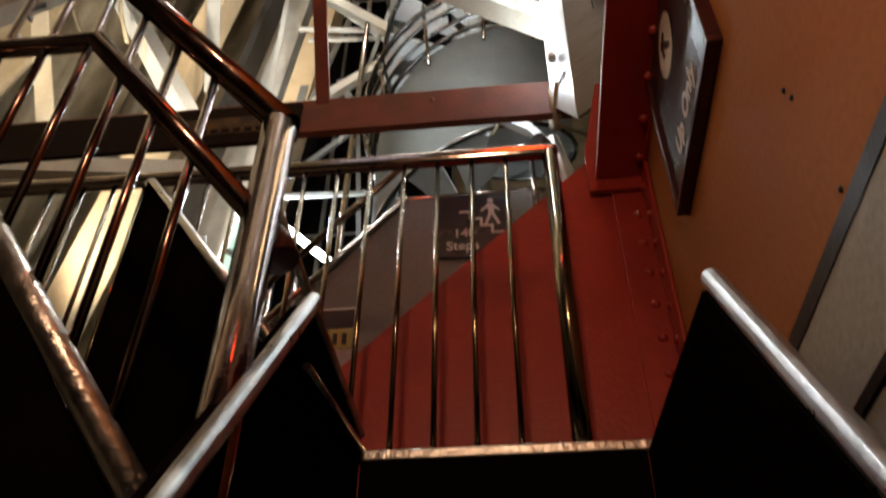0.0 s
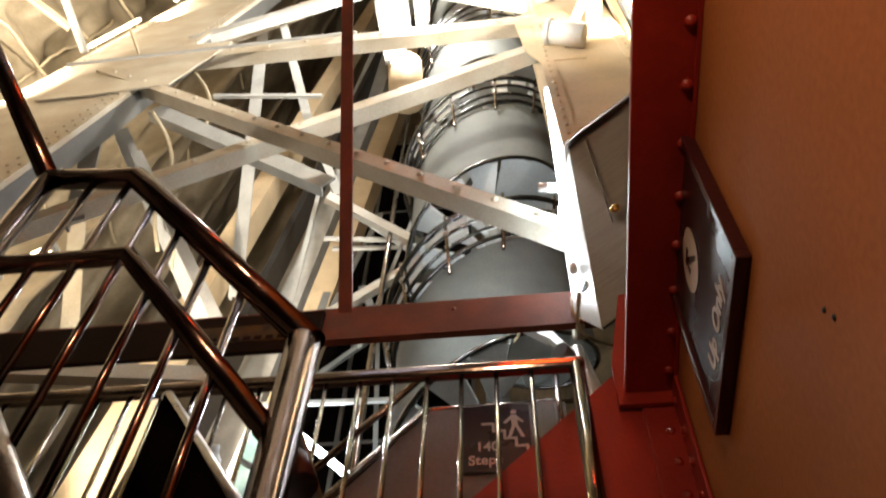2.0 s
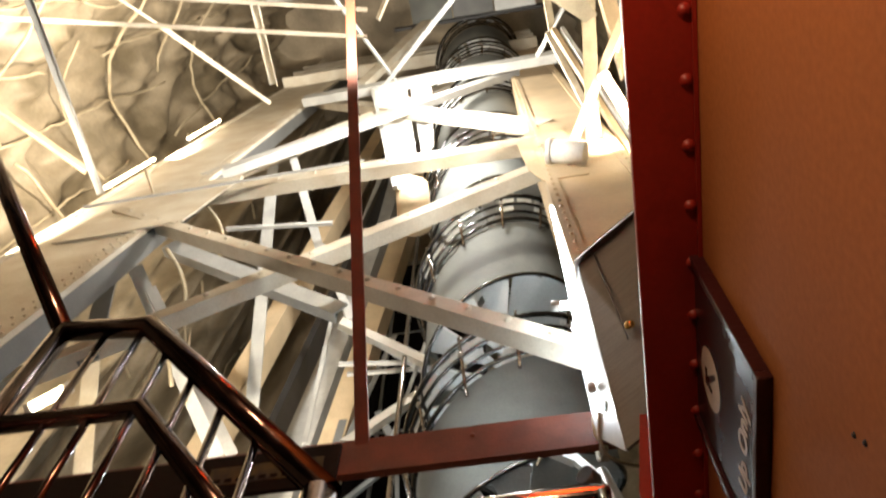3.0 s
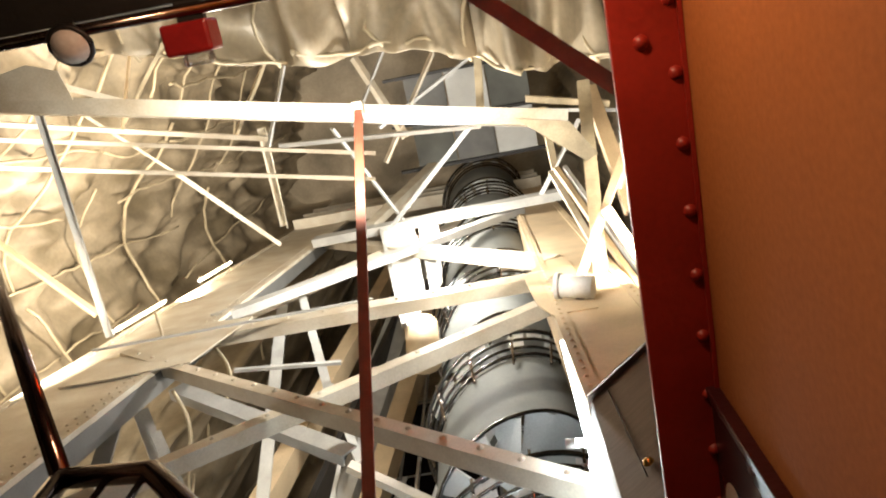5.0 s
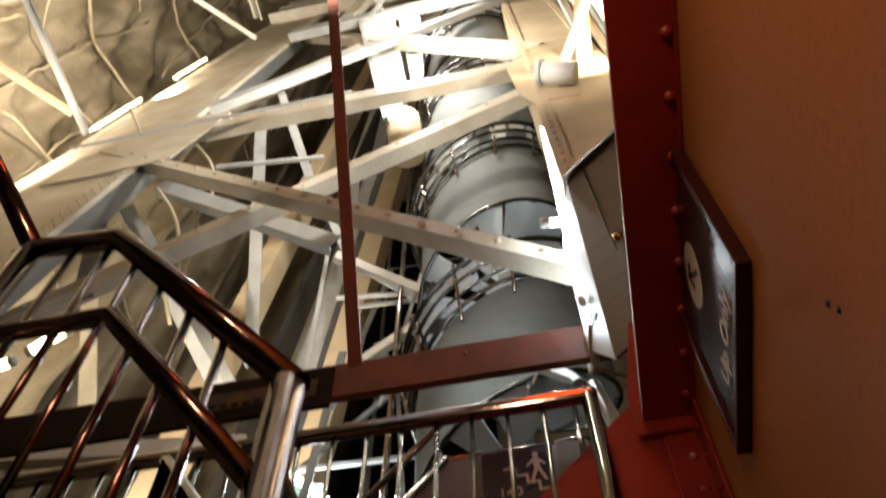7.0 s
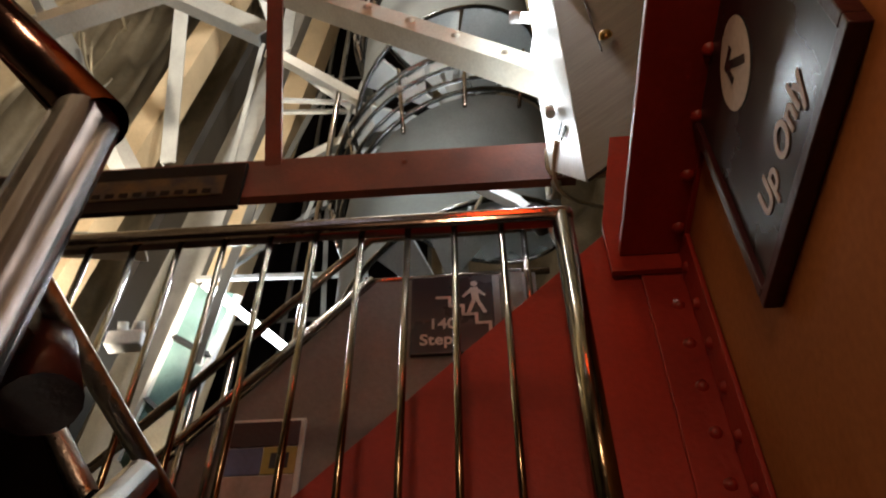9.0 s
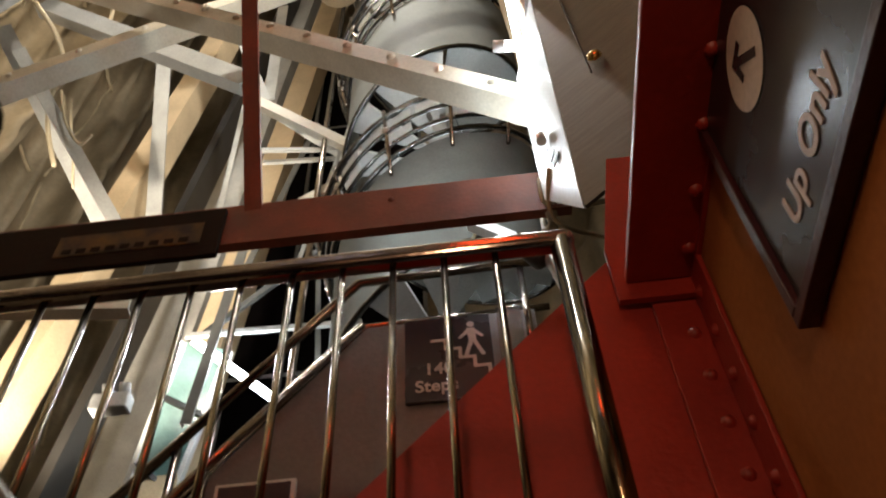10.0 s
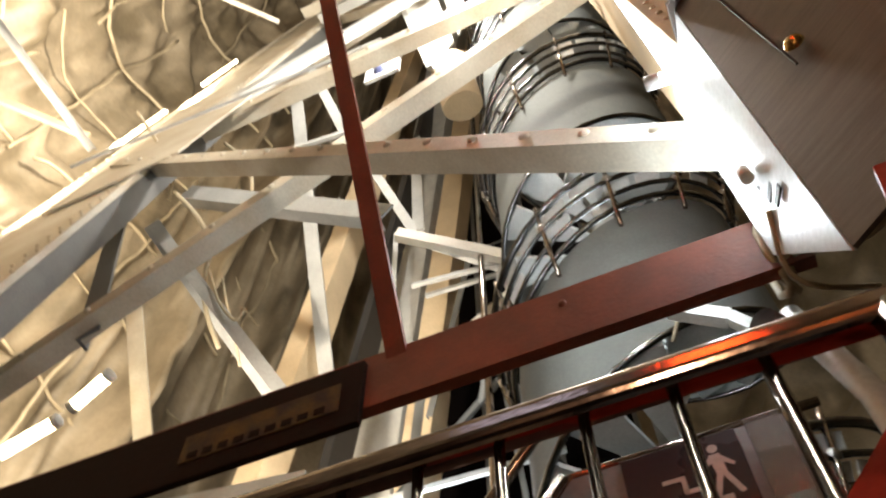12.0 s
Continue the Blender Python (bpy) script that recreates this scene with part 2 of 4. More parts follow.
beam = thing("overhead_beam", "red-painted riveted steel beam above the orange wall", "steel beam")
part("bottom_flange", box(bmesh.new(), (0.335, -1.6, 2.03), (XW + 0.06, 2.06, 2.055), 0.004), REDP, beam)
part("web", box(bmesh.new(), (0.47, -1.6, 2.055), (0.49, 2.06, 2.5)), REDP, beam)
part("edge_strip", box(bmesh.new(), (XW - 0.012, -1.6, 2.016), (XW - 0.002, 2.06, 2.03)), REDP, beam)
part("end_plate", prism(bmesh.new(), [(0.31, 2.062, 1.98), (0.31, 2.062, 2.16), (0.388, 2.062, 2.54), (XW, 2.062, 2.54), (XW, 2.062, 1.98)], (0, 0.016, 0)), REDP, beam)


def rivet_at(parent, at, out, r, mat):
    ob = part("rivet", dome(bmesh.new(), (0, 0, 0), r, (0, 0, 1)), mat, parent)
    ob.matrix_local = Matrix.Translation(at) @ Vector((0, 0, 1)).rotation_difference(Vector(out)).to_matrix().to_4x4()
    return ob


for i in range(22):
    rivet_at(beam, (0.473, -1.31 + 0.164 * i, 2.03), (0, 0, -1), 0.017, REDP)
for i in range(12):
    rivet_at(beam, (0.403, -1.40 + 0.15 * i, 2.03), (0, 0, -1), 0.019, REDP)

plate = thing("red_plate", "red-painted steel plate with a slanting top edge and riveted corner", "steel plate")
part("sheet", prism(bmesh.new(), [(XW, YR, -2.0), (-1.6, YR, -2.0), (-1.6, YR, 0.27), (0.335, YR, 2.175), (XW, YR, 2.175)], (0, 0.02, 0)), REDP, plate)
part("corner_angle", box(bmesh.new(), (0.385, YR - 0.014, -2.0), (XW, YR - 0.002, 2.03), 0.003), REDP, plate)
part("corner_angle", box(bmesh.new(), (XW - 0.014, YR - 0.12, -2.0), (XW - 0.002, YR - 0.016, 2.03), 0.003), REDP, plate)
for i in range(11):
    rivet_at(plate, (0.455, YR - 0.014, 2.0 - 0.121 * i), (0, -1, 0), 0.016, REDP)
    rivet_at(plate, (XW - 0.014, YR - 0.06, 1.96 - 0.121 * i), (-1, 0, 0), 0.016, REDP)

# front guard rail
guard = thing("landing_railing", "polished steel guard railing with thin balusters on the landing", "railing")
part("top_rail", box(bmesh.new(), (-2.6, 1.798, 1.905), (0.197, 1.842, 1.951), 0.017), POLISH, guard)
part("post", sweep(bmesh.new(), [(0.171, 1.82, 1.925), (0.171, 1.82, 0.92)], 0.024, 18), BRASSY, guard)
part("bottom_rail", box(bmesh.new(), (-2.6, 1.805, 0.915), (0.31, 1.835, 0.94)), STEEL, guard)
for i in range(24):
    x = 0.032 - 0.105 * i
    part("baluster", sweep(bmesh.new(), [(x, 1.82, 1.915), (x, 1.82, 0.93)], 0.0075, 8), BRASSY, guard)

# left flight railing, rising to -x
YL = 0.98
flight = thing("stair_railing", "polished steel stair railing with slanting handrail and balusters", "railing")
part("handrail", sweep(bmesh.new(), [(-0.34, YL, 1.145), (-0.87, YL, 1.785), (-1.11, YL, 1.82)], 0.026, 18), REDSTEEL, flight)
part("upper_handrail", sweep(bmesh.new(), [(-1.11, YL, 1.82), (-1.65, 0.8, 2.65), (-2.2, 0.62, 3.5)], 0.026, 14), REDSTEEL, flight)
part("upper_mid_rail", sweep(bmesh.new(), [(-1.11, YL, 1.46), (-1.75, 0.8, 2.4), (-2.3, 0.62, 3.25)], 0.018, 12), REDSTEEL, flight)
part("mid_rail", sweep(bmesh.new(), [(-0.36, YL, 0.93), (-0.775, YL, 1.455), (-1.11, YL, 1.46)], 0.02, 14), REDSTEEL, flight)
part("bottom_rail", sweep(bmesh.new(), [(-0.355, YL, 0.37), (-0.87, YL, 1.03), (-1.3, YL, 1.06)], 0.022, 14), WORN, flight)
part("post", sweep(bmesh.new(), [(-0.355, YL, 1.15), (-0.355, YL, -0.4)], 0.03, 18), REDSTEEL, flight)
part("post", sweep(bmesh.new(), [(-1.11, YL, 1.82), (-1.11, YL, 0.9)], 0.026, 14), REDSTEEL, flight)
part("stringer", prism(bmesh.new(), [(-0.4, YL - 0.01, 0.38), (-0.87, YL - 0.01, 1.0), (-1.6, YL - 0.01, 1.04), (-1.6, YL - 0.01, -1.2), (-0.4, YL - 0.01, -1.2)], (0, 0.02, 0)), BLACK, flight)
for i in range(7):
    x = -0.50 - 0.096 * i
    if abs(x + 1.11) < 0.04:
        continue
    z = 1.16 + (x + 0.355) / -0.515 * 0.625 if x > -0.87 else 1.79
    part("baluster", sweep(bmesh.new(), [(x, YL, z), (x, YL, z - 0.77)], 0.0085, 8), REDSTEEL, flight)


# black stair side panels with steel caps
def side_panel(outline, lift, cap, label, r=0.016):
    t = thing("stair_side_panel", label, "stair panel", "stair side panels")
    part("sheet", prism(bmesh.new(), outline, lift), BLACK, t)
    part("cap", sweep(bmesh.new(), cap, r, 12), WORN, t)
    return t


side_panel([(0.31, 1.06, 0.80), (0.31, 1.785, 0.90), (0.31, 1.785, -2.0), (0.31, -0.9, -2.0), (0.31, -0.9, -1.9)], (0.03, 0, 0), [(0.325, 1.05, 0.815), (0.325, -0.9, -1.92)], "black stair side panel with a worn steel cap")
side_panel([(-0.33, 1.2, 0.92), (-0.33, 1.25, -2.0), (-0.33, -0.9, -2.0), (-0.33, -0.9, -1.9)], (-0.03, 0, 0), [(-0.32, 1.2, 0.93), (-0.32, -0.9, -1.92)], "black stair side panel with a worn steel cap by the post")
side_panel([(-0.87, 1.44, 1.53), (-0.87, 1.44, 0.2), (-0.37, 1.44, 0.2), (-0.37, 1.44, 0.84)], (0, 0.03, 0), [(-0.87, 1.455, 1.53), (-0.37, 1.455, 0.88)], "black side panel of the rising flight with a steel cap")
curb = thing("stair_curb", "black curb with a worn steel edge beside the steps", "curb")
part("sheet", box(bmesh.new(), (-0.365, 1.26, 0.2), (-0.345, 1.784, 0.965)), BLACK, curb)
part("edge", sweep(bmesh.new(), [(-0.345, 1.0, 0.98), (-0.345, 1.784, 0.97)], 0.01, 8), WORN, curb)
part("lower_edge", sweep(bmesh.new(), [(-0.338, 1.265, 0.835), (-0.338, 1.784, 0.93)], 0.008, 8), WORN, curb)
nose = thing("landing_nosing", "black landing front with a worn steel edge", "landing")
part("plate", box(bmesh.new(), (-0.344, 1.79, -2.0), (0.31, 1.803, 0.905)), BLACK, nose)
part("edge", box(bmesh.new(), (-0.344, 1.786, 0.905), (0.345, 1.804, 0.93), 0.004), WORN, nose)

# steps under the walker
for i in range(10):
    z = 0.68 - 0.225 * i
    y = 1.6 - 0.18 * i
    st = thing("stair_step", "dark steel stair step between black side panels", "stair step", "steps of the near flight")
    part("tread", box(bmesh.new(), (-0.325, y - 0.03, z - 0.03), (0.305, y + 0.185, z), 0.004), DARK, st)
    part("riser", box(bmesh.new(), (-0.325, y + 0.165, z), (0.305, y + 0.175, z + 0.2)), BLACK, st)

# lit display on the landing overhead, facing down the stairs
led = thing("led_sign", "dark display box with glowing red and white segments overhead", "led sign")
part("housing", box(bmesh.new(), (-1.15, -0.3, 3.66), (0.34, -0.2, 4.26), 0.006), DARK, led)
for x in (-0.95, 0.2):
    part("post", box(bmesh.new(), (x - 0.02, -0.27, 2.88), (x + 0.02, -0.23, 3.66)), DARK, led)
for i in range(8):
    part("red_segment", box(bmesh.new(), (-0.06 + 0.043 * i, -0.2, 3.72), (-0.025 + 0.043 * i, -0.192, 4.2)), LEDLOW, led)
for i in range(5):
    part("white_segment", box(bmesh.new(), (-1.08 + 0.12 * i, -0.2, 3.8), (-1.0 + 0.12 * i, -0.192, 4.12)), LEDBLUE, led)


# ---- signs ----
def words(name, body, size, m, mat, parent, label="", stretch=1.0):
    c = bpy.data.curves.new(name, "FONT")
    c.body, c.size, c.align_x, c.extrude = body, size, "CENTER", 0.0008
    c.offset = size * 0.02
    tmp = bpy.data.objects.new(name, c)
    me = bpy.data.meshes.new_from_object(tmp)
    bpy.data.objects.remove(tmp)
    me.materials.append(mat)
    ob = new(name, me)
    ob.parent = parent
    ob.matrix_local = m @ Matrix.Diagonal((stretch, 1, 1, 1))
    return tagged(ob, label)


sign = thing("up_only_sign", "dark plum wall sign reading Up Only with an arrow disc", "sign")
board = part("board", box(bmesh.new(), (XW - 0.022, 1.15, 1.515), (XW, 1.655, 2.05)), PLUM, sign)
for lo, hi in (((1.13, 1.495), (1.675, 1.52)), ((1.13, 2.045), (1.675, 2.07)), ((1.13, 1.52), (1.155, 2.045)), ((1.65, 1.52), (1.675, 2.045))):
    part("frame", box(bmesh.new(), (XW - 0.034, lo[0], lo[1]), (XW, hi[0], hi[1]), 0.003), FRAME, sign)
ON_WALL = Matrix(((0, 0, -1, XW - 0.024), (-1, 0, 0, 0), (0, 1, 0, 0), (0, 0, 0, 1)))
AT = lambda y, z: Matrix.Translation((0, y, z)) @ ON_WALL
words("lettering", "Up Only", 0.088, AT(1.415, 1.585), LETTER, board, "pale pink lettering", 0.9)
bm = bmesh.new()
bmesh.ops.create_circle(bm, cap_ends=True, radius=0.088, segments=40)
disc = part("arrow_disc", bm, LETTER, sign, "pale pink disc")
disc.matrix_local = AT(1.425, 1.885)
bm = bmesh.new()
prism(bm, [(-0.035, 0.045, 0), (0.015, 0.045, 0), (0.015, 0.03, 0), (-0.009, 0.03, 0), (0.045, -0.035, 0), (0.033, -0.046, 0), (-0.021, 0.019, 0), (-0.021, -0.01, 0), (-0.035, -0.01, 0)], (0, 0, 0.0015))
arrow = part("arrow", bm, PLUM, disc, "dark arrow")
arrow.matrix_local = Matrix.Translation((0, -0.005, 0.001))

# far flight: grey panel, cap, handrails, signs
far = thing("far_stair_panel", "dull grey side panel of the flight beyond", "stair panel")
part("sheet", prism(bmesh.new(), [(0.19, 2.89, 2.8), (-0.45, 2.89, 2.79), (-2.2, 2.89, 0.7), (-2.2, 2.89, -1.0), (0.19, 2.89, -1.0)], (0, 0.04, 0)), PANEL, far)
part("cap", sweep(bmesh.new(), [(0.25, 2.9, 2.815), (-0.44, 2.9, 2.805), (-2.2, 2.9, 0.71)], 0.014, 10), STEEL, far)
rails = thing("far_handrail", "polished double handrail of the flight beyond", "handrail")
part("upper_rail", sweep(bmesh.new(), [(0.25, 2.85, 3.02), (-0.47, 2.85, 3.0), (-1.6, 2.85, 1.66)], 0.017, 10), STEEL, rails)
part("lower_rail", sweep(bmesh.new(), [(-0.45, 2.85, 2.77), (-1.6, 2.85, 1.45)], 0.017, 10), STEEL, rails)
part("post", sweep(bmesh.new(), [(-0.94, 2.86, 2.45), (-0.94, 2.86, 1.5)], 0.014, 10), STEEL, rails)
part("post", sweep(bmesh.new(), [(-1.05, 2.86, 2.32), (-1.05, 2.86, 1.5)], 0.014, 10), STEEL, rails)
part("post", sweep(bmesh.new(), [(0.16, 2.86, 3.02), (0.16, 2.86, 2.4)], 0.014, 10), STEEL, rails)

steps_sign = thing("steps_sign", "dark sign with a white stair symbol reading 140 Steps", "sign")
board2 = part("board", box(bmesh.new(), (-0.295, 2.87, 2.4), (0.02, 2.888, 2.785), 0.003), PLUM, steps_sign)
FACE = Matrix(((1, 0, 0, 0), (0, 0, -1, 2.868), (0, 1, 0, 0), (0, 0, 0, 1)))
FLAT = lambda x, z: Matrix.Translation((x, 0, z)) @ FACE
words("lettering", "140", 0.07, FLAT(-0.175, 2.515), LETTER, board2)
words("lettering", "Steps", 0.07, FLAT(-0.185, 2.44), LETTER, board2)
bm = bmesh.new()
for i in range(4):
    x, z = -0.2 + 0.05 * i, 2.675 - 0.045 * i
    prism(bm, [(x, z, 0), (x + 0.06, z, 0), (x + 0.06, z - 0.055, 0), (x + 0.047, z - 0.055, 0), (x + 0.047, z - 0.013, 0), (x, z - 0.013, 0)], (0, 0, 0.001))
z140 = part("stair_symbol", bm, LETTER, board2)
z140.matrix_local = FLAT(0, 0)
bm = bmesh.new()
bmesh.ops.create_circle(bm, cap_ends=True, radius=0.014, segments=16, matrix=Matrix.Translation((-0.052, 2.735, 0)))
for pts in ([(-0.068, 2.716), (-0.038, 2.716), (-0.034, 2.65), (-0.062, 2.65)], [(-0.066, 2.712), (-0.1, 2.672), (-0.093, 2.665), (-0.06, 2.695)], [(-0.04, 2.712), (-0.008, 2.675), (-0.013, 2.667), (-0.042, 2.69)], [(-0.062, 2.652), (-0.045, 2.652), (-0.07, 2.58), (-0.085, 2.58)], [(-0.05, 2.652), (-0.034, 2.652), (-0.006, 2.585), (-0.02, 2.58)]):
    prism(bm, [(x, z, 0) for x, z in pts], (0, 0, 0.001))
walker = part("figure_symbol", bm, LETTER, board2)
walker.matrix_local = FLAT(0, 0)

poster = thing("framed_notice", "small framed notice with red, blue and yellow fields", "notice")
part("frame", box(bmesh.new(), (-0.9, 2.868, 1.78), (-0.64, 2.888, 2.15), 0.003), WHITE, poster)
for lo, hi, mat in (((-0.885, 2.04), (-0.655, 2.135), FRAME), ((-0.885, 1.935), (-0.77, 2.035), BLUE), ((-0.767, 1.935), (-0.655, 2.035), YELLOW), ((-0.885, 1.795), (-0.655, 1.93), PINK)):
    part("field", box(bmesh.new(), (lo[0], 2.862, lo[1]), (hi[0], 2.867, hi[1])), mat, poster)
for i in range(2):
    part("bar", box(bmesh.new(), (-0.74 + 0.04 * i, 2.858, 1.955), (-0.72 + 0.04 * i, 2.8615, 2.01)), DARK, poster)
acr = thing("acrylic_holder", "clear acrylic leaflet holder on the far handrail", "leaflet holder")
part("box", box(bmesh.new(), (0.045, 2.82, 2.5), (0.135, 2.86, 2.76), 0.004), GLASS, acr)

# cross beam and hanger
cross = thing("cross_beam", "oxide-red steel channel spanning behind the landing", "steel beam")
part("web", box(bmesh.new(), (-5.0, 2.55, 2.96), (0.36, 2.57, 3.19)), OXIDE, cross)
part("flange", box(bmesh.new(), (-5.0, 2.5705, 3.165), (0.36, 2.66, 3.19)), OXIDE, cross)
part("flange", box(bmesh.new(), (-5.0, 2.5705, 2.96), (0.36, 2.59, 2.975)), OXIDE, cross)
for i in range(2):
    rivet_at(cross, (-0.3 - 1.9 * i, 2.55, 3.12), (0, -1, 0), 0.014, OXIDE)
tray = thing("cable_tray", "dark cable tray with a faded yellow label on the beam", "cable tray")
part("tray", box(bmesh.new(), (-5.0, 2.525, 2.885), (-0.93, 2.549, 3.15), 0.003), TRAYM, tray)
label = part("yellow_label", box(bmesh.new(), (-1.55, 2.521, 2.955), (-1.0, 2.5245, 3.07)), FADED, tray, "faded yellow label")
for i in range(9):
    part("bar", box(bmesh.new(), (-1.52 + 0.055 * i, 2.5185, 2.965), (-1.485 + 0.055 * i, 2.5207, 2.99)), TRAYM, label)
hanger = thing("hanger_bar", "flat oxide-red hanger bar", "steel bar")
part("bar", bar(bmesh.new(), (-0.835, 2.562, 3.15), (-0.95, 0.79, 6.85), 0.068, 0.02, (0, 1, 0.3)), OXIDE, hanger)
part("upper_clip", box(bmesh.new(), (-0.99, 0.74, 6.8), (-0.91, 0.86, 6.93), 0.004), CREAM, hanger)
rope = thing("tied_rope", "frayed brown rope tied round the beam end", "rope")
part("loop", sweep(bmesh.new(), [(0.28 + 0.02 * math.sin(i), 2.61 + 0.075 * math.cos(i * 0.7), 3.075 + 0.14 * math.sin(i * 0.7)) for i in range(19)], 0.011, 6), STRAP, rope)
part("tail", sweep(bmesh.new(), [(0.3 + 0.05 * i, 2.5 - 0.02 * i, 2.93 - 0.03 * i + 0.03 * math.sin(i * 2.0)) for i in range(6)], 0.011, 6), STRAP, rope)
conduit = thing("conduit_clamp", "steel conduit fitting below the beam end", "conduit")
part("drum", sweep(bmesh.new(), [(0.18, 2.66, 2.9), (0.24, 2.74, 2.9)], 0.045, 16), BRUSHED, conduit)
part("pipe", sweep(bmesh.new(), [(0.26, 2.72, 2.96), (0.33, 2.7, 2.6), (0.34, 2.7, 1.6)], 0.035, 14), PALE, conduit)

# dark red alarm unit by the rising flight
alarm = thing("alarm_unit", "small dark red unit strapped to the railing post", "alarm")
part("body", sweep(bmesh.new(), [(-0.335, 1.05, 0.90), (-0.375, 1.06, 0.985)], 0.03, 14), FRAME, alarm)
part("bracket", bar(bmesh.new(), (-0.355, 0.99, 0.93), (-0.355, 1.05, 0.94), 0.02, 0.02), DARK, alarm)


# ---- pylon ----
def leg(x0, x1, zlo, zhi, mat, label, side_mat, rows, pitch, deep=0.4):
    t = thing("pylon_column", label, "steel column", "pylon legs")
    y = lambda z: 1.75 + 0.15 * z
    c = (x0 + x1) / 2
    a, b = Vector((c, y(zlo), zlo)), Vector((c, y(zhi), zhi))
    part("front_plate", bar(bmesh.new(), a, b, x1 - x0, 0.03), mat, t)
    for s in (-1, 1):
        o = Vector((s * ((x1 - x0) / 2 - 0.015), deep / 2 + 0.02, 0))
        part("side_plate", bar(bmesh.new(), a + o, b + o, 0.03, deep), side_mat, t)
        o = Vector((s * ((x1 - x0) / 2 - 0.05), -0.022, 0))
        part("corner_strip", bar(bmesh.new(), a + o, b + o, 0.1, 0.014), mat, t)
    bm = bmesh.new()
    n = int((zhi - zlo) / pitch)
    for i in range(n):
        z = zlo + pitch * i
        for x in rows:
            dome(bm, (x, y(z) - 0.03, z), 0.016, (0, -1, 0.15), 6)
    tagged(part("rivets", bm, mat, t), kind="stuff")
    return t


# shade on the leg's sides is put into their darker grey
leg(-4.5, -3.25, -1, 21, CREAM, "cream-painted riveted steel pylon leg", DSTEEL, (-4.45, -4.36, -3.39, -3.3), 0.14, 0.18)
leg(0.34, 1.1, 3.87, 21, BEIGE, "beige-painted riveted pylon leg beside the landing", BEIGE, (0.39, 1.05), 0.16)
BR = "cream-painted riveted diagonal angle brace"
girder("brace", (0.36, 2.44, 3.52), (-3.87, 2.8, 7.5), 0.11, 0.11, CREAM, BR, rivets=0.3, side=-1)
girder("brace", (-3.9, 2.95, 8.0), (0.4, 2.95, 8.05), 0.2, 0.12, CREAM, BR, rivets=0.36)
girder("brace", (0.35, 2.83, 7.05), (-4.4, 3.0, 4.55), 0.13, 0.12, CREAM, BR, rivets=0.42, side=-1)
girder("brace", (-3.72, 4.08, 15.5), (0.55, 3.05, 8.8), 0.22, 0.12, CREAM, BR, rivets=0.6)
girder("brace", (-3.9, 3.1, 8.4), (0.4, 4.1, 15.8), 0.22, 0.12, CREAM, BR, rivets=0.6)


def gusset(pts, lift, mat, label):
    t = thing("gusset_plate", label, "steel plate", "gusset plates")
    part("plate", prism(bmesh.new(), pts, lift), mat, t)
    return t


for z, w, h in ((7.4, 0.5, 1.1),):
    gusset([(0.33, 1.74 + 0.15 * (z - h), z - h), (0.33 - w * 0.2, 1.74 + 0.15 * (z - h * 0.6), z - h * 0.6), (0.33 - w * 0.3, 1.74 + 0.15 * (z + h * 0.5), z + h * 0.5), (0.36, 1.74 + 0.15 * (z + h), z + h), (0.7, 1.74 + 0.15 * (z + h), z + h), (0.7, 1.74 + 0.15 * (z - h), z - h)], (0, -0.015, 0), BEIGE, "beige gusset plate on the pylon leg")
gusset([(-3.6, 2.71, 6.6), (-2.9, 2.72, 6.7), (-2.8, 2.98, 8.35), (-3.6, 2.99, 8.45), (-4.1, 2.99, 8.45), (-4.1, 2.71, 6.6)], (0, -0.015, 0), CREAM, "cream gusset plate on the pylon leg")

# box cover on the right leg
cover = thing("cable_cover", "brushed steel cover box with a brass knob on the leg", "cover box")
part("front", prism(bmesh.new(), [(0.33, 2.12, 3.83), (0.86, 1.72, 3.83), (0.86, 1.82, 2.6), (0.33, 2.23, 2.55)], (0.008, 0.01, 0)), BRUSHED, cover)
part("side", prism(bmesh.new(), [(0.328, 2.128, 3.83), (0.328, 2.238, 2.55), (0.26, 2.5, 2.95), (0.26, 2.5, 3.83)], (0.01, 0.004, 0)), PALE, cover)
part("lid", prism(bmesh.new(), [(0.31, 2.1, 3.832), (0.88, 1.68, 3.832), (0.88, 2.24, 3.832), (0.31, 2.24, 3.832)], (0, 0, 0.025)), BRUSHED, cover)
part("seam", bar(bmesh.new(), (0.41, 2.052, 3.8), (0.44, 2.07, 3.05), 0.006, 0.006), DARK, cover)
part("knob", dome(bmesh.new(), (0.462, 2.05, 3.12), 0.026, (-0.4, -1, -0.1), 14), BRASS, cover)
for y, z in ((2.32, 3.06), (2.31, 2.98), (2.28, 2.91)):
    part("slot", bar(bmesh.new(), (0.306, y, z), (0.29, y + 0.05, z), 0.006, 0.022, (0, 0, 1)), DARK, cover)

top_beam = girder("brace", (-4.5, 0.1, 6.95), (0.75, 1.22, 6.99), 0.14, 0.1, CREAM, "pale painted horizontal beam overhead", up=(0, 0.3, 1))
gusset([(-3.9, 0.2, 6.93), (-3.3, 0.3, 6.93), (-3.35, 0.05, 6.93), (-3.6, -0.05, 6.93), (-3.95, 0.0, 6.93)], (0, 0, 0.015), CREAM, "cream gusset plate on the overhead beam")
gusset([(0.3, 1.13, 6.92), (0.75, 1.24, 6.92), (0.95, 1.55, 6.92), (0.85, 1.6, 6.92)], (0, 0, 0.015), STRAP, "yellowish gusset plate on the overhead beam")

# spiral stair
CX, CY, R = -0.2, 4.5, 0.78
PITCH, H, Z0 = 2.45, 1.15, -0.14
stair = thing("spiral_stair", "grey sheet-metal spiral staircase with polished rails and pale treads", "staircase")


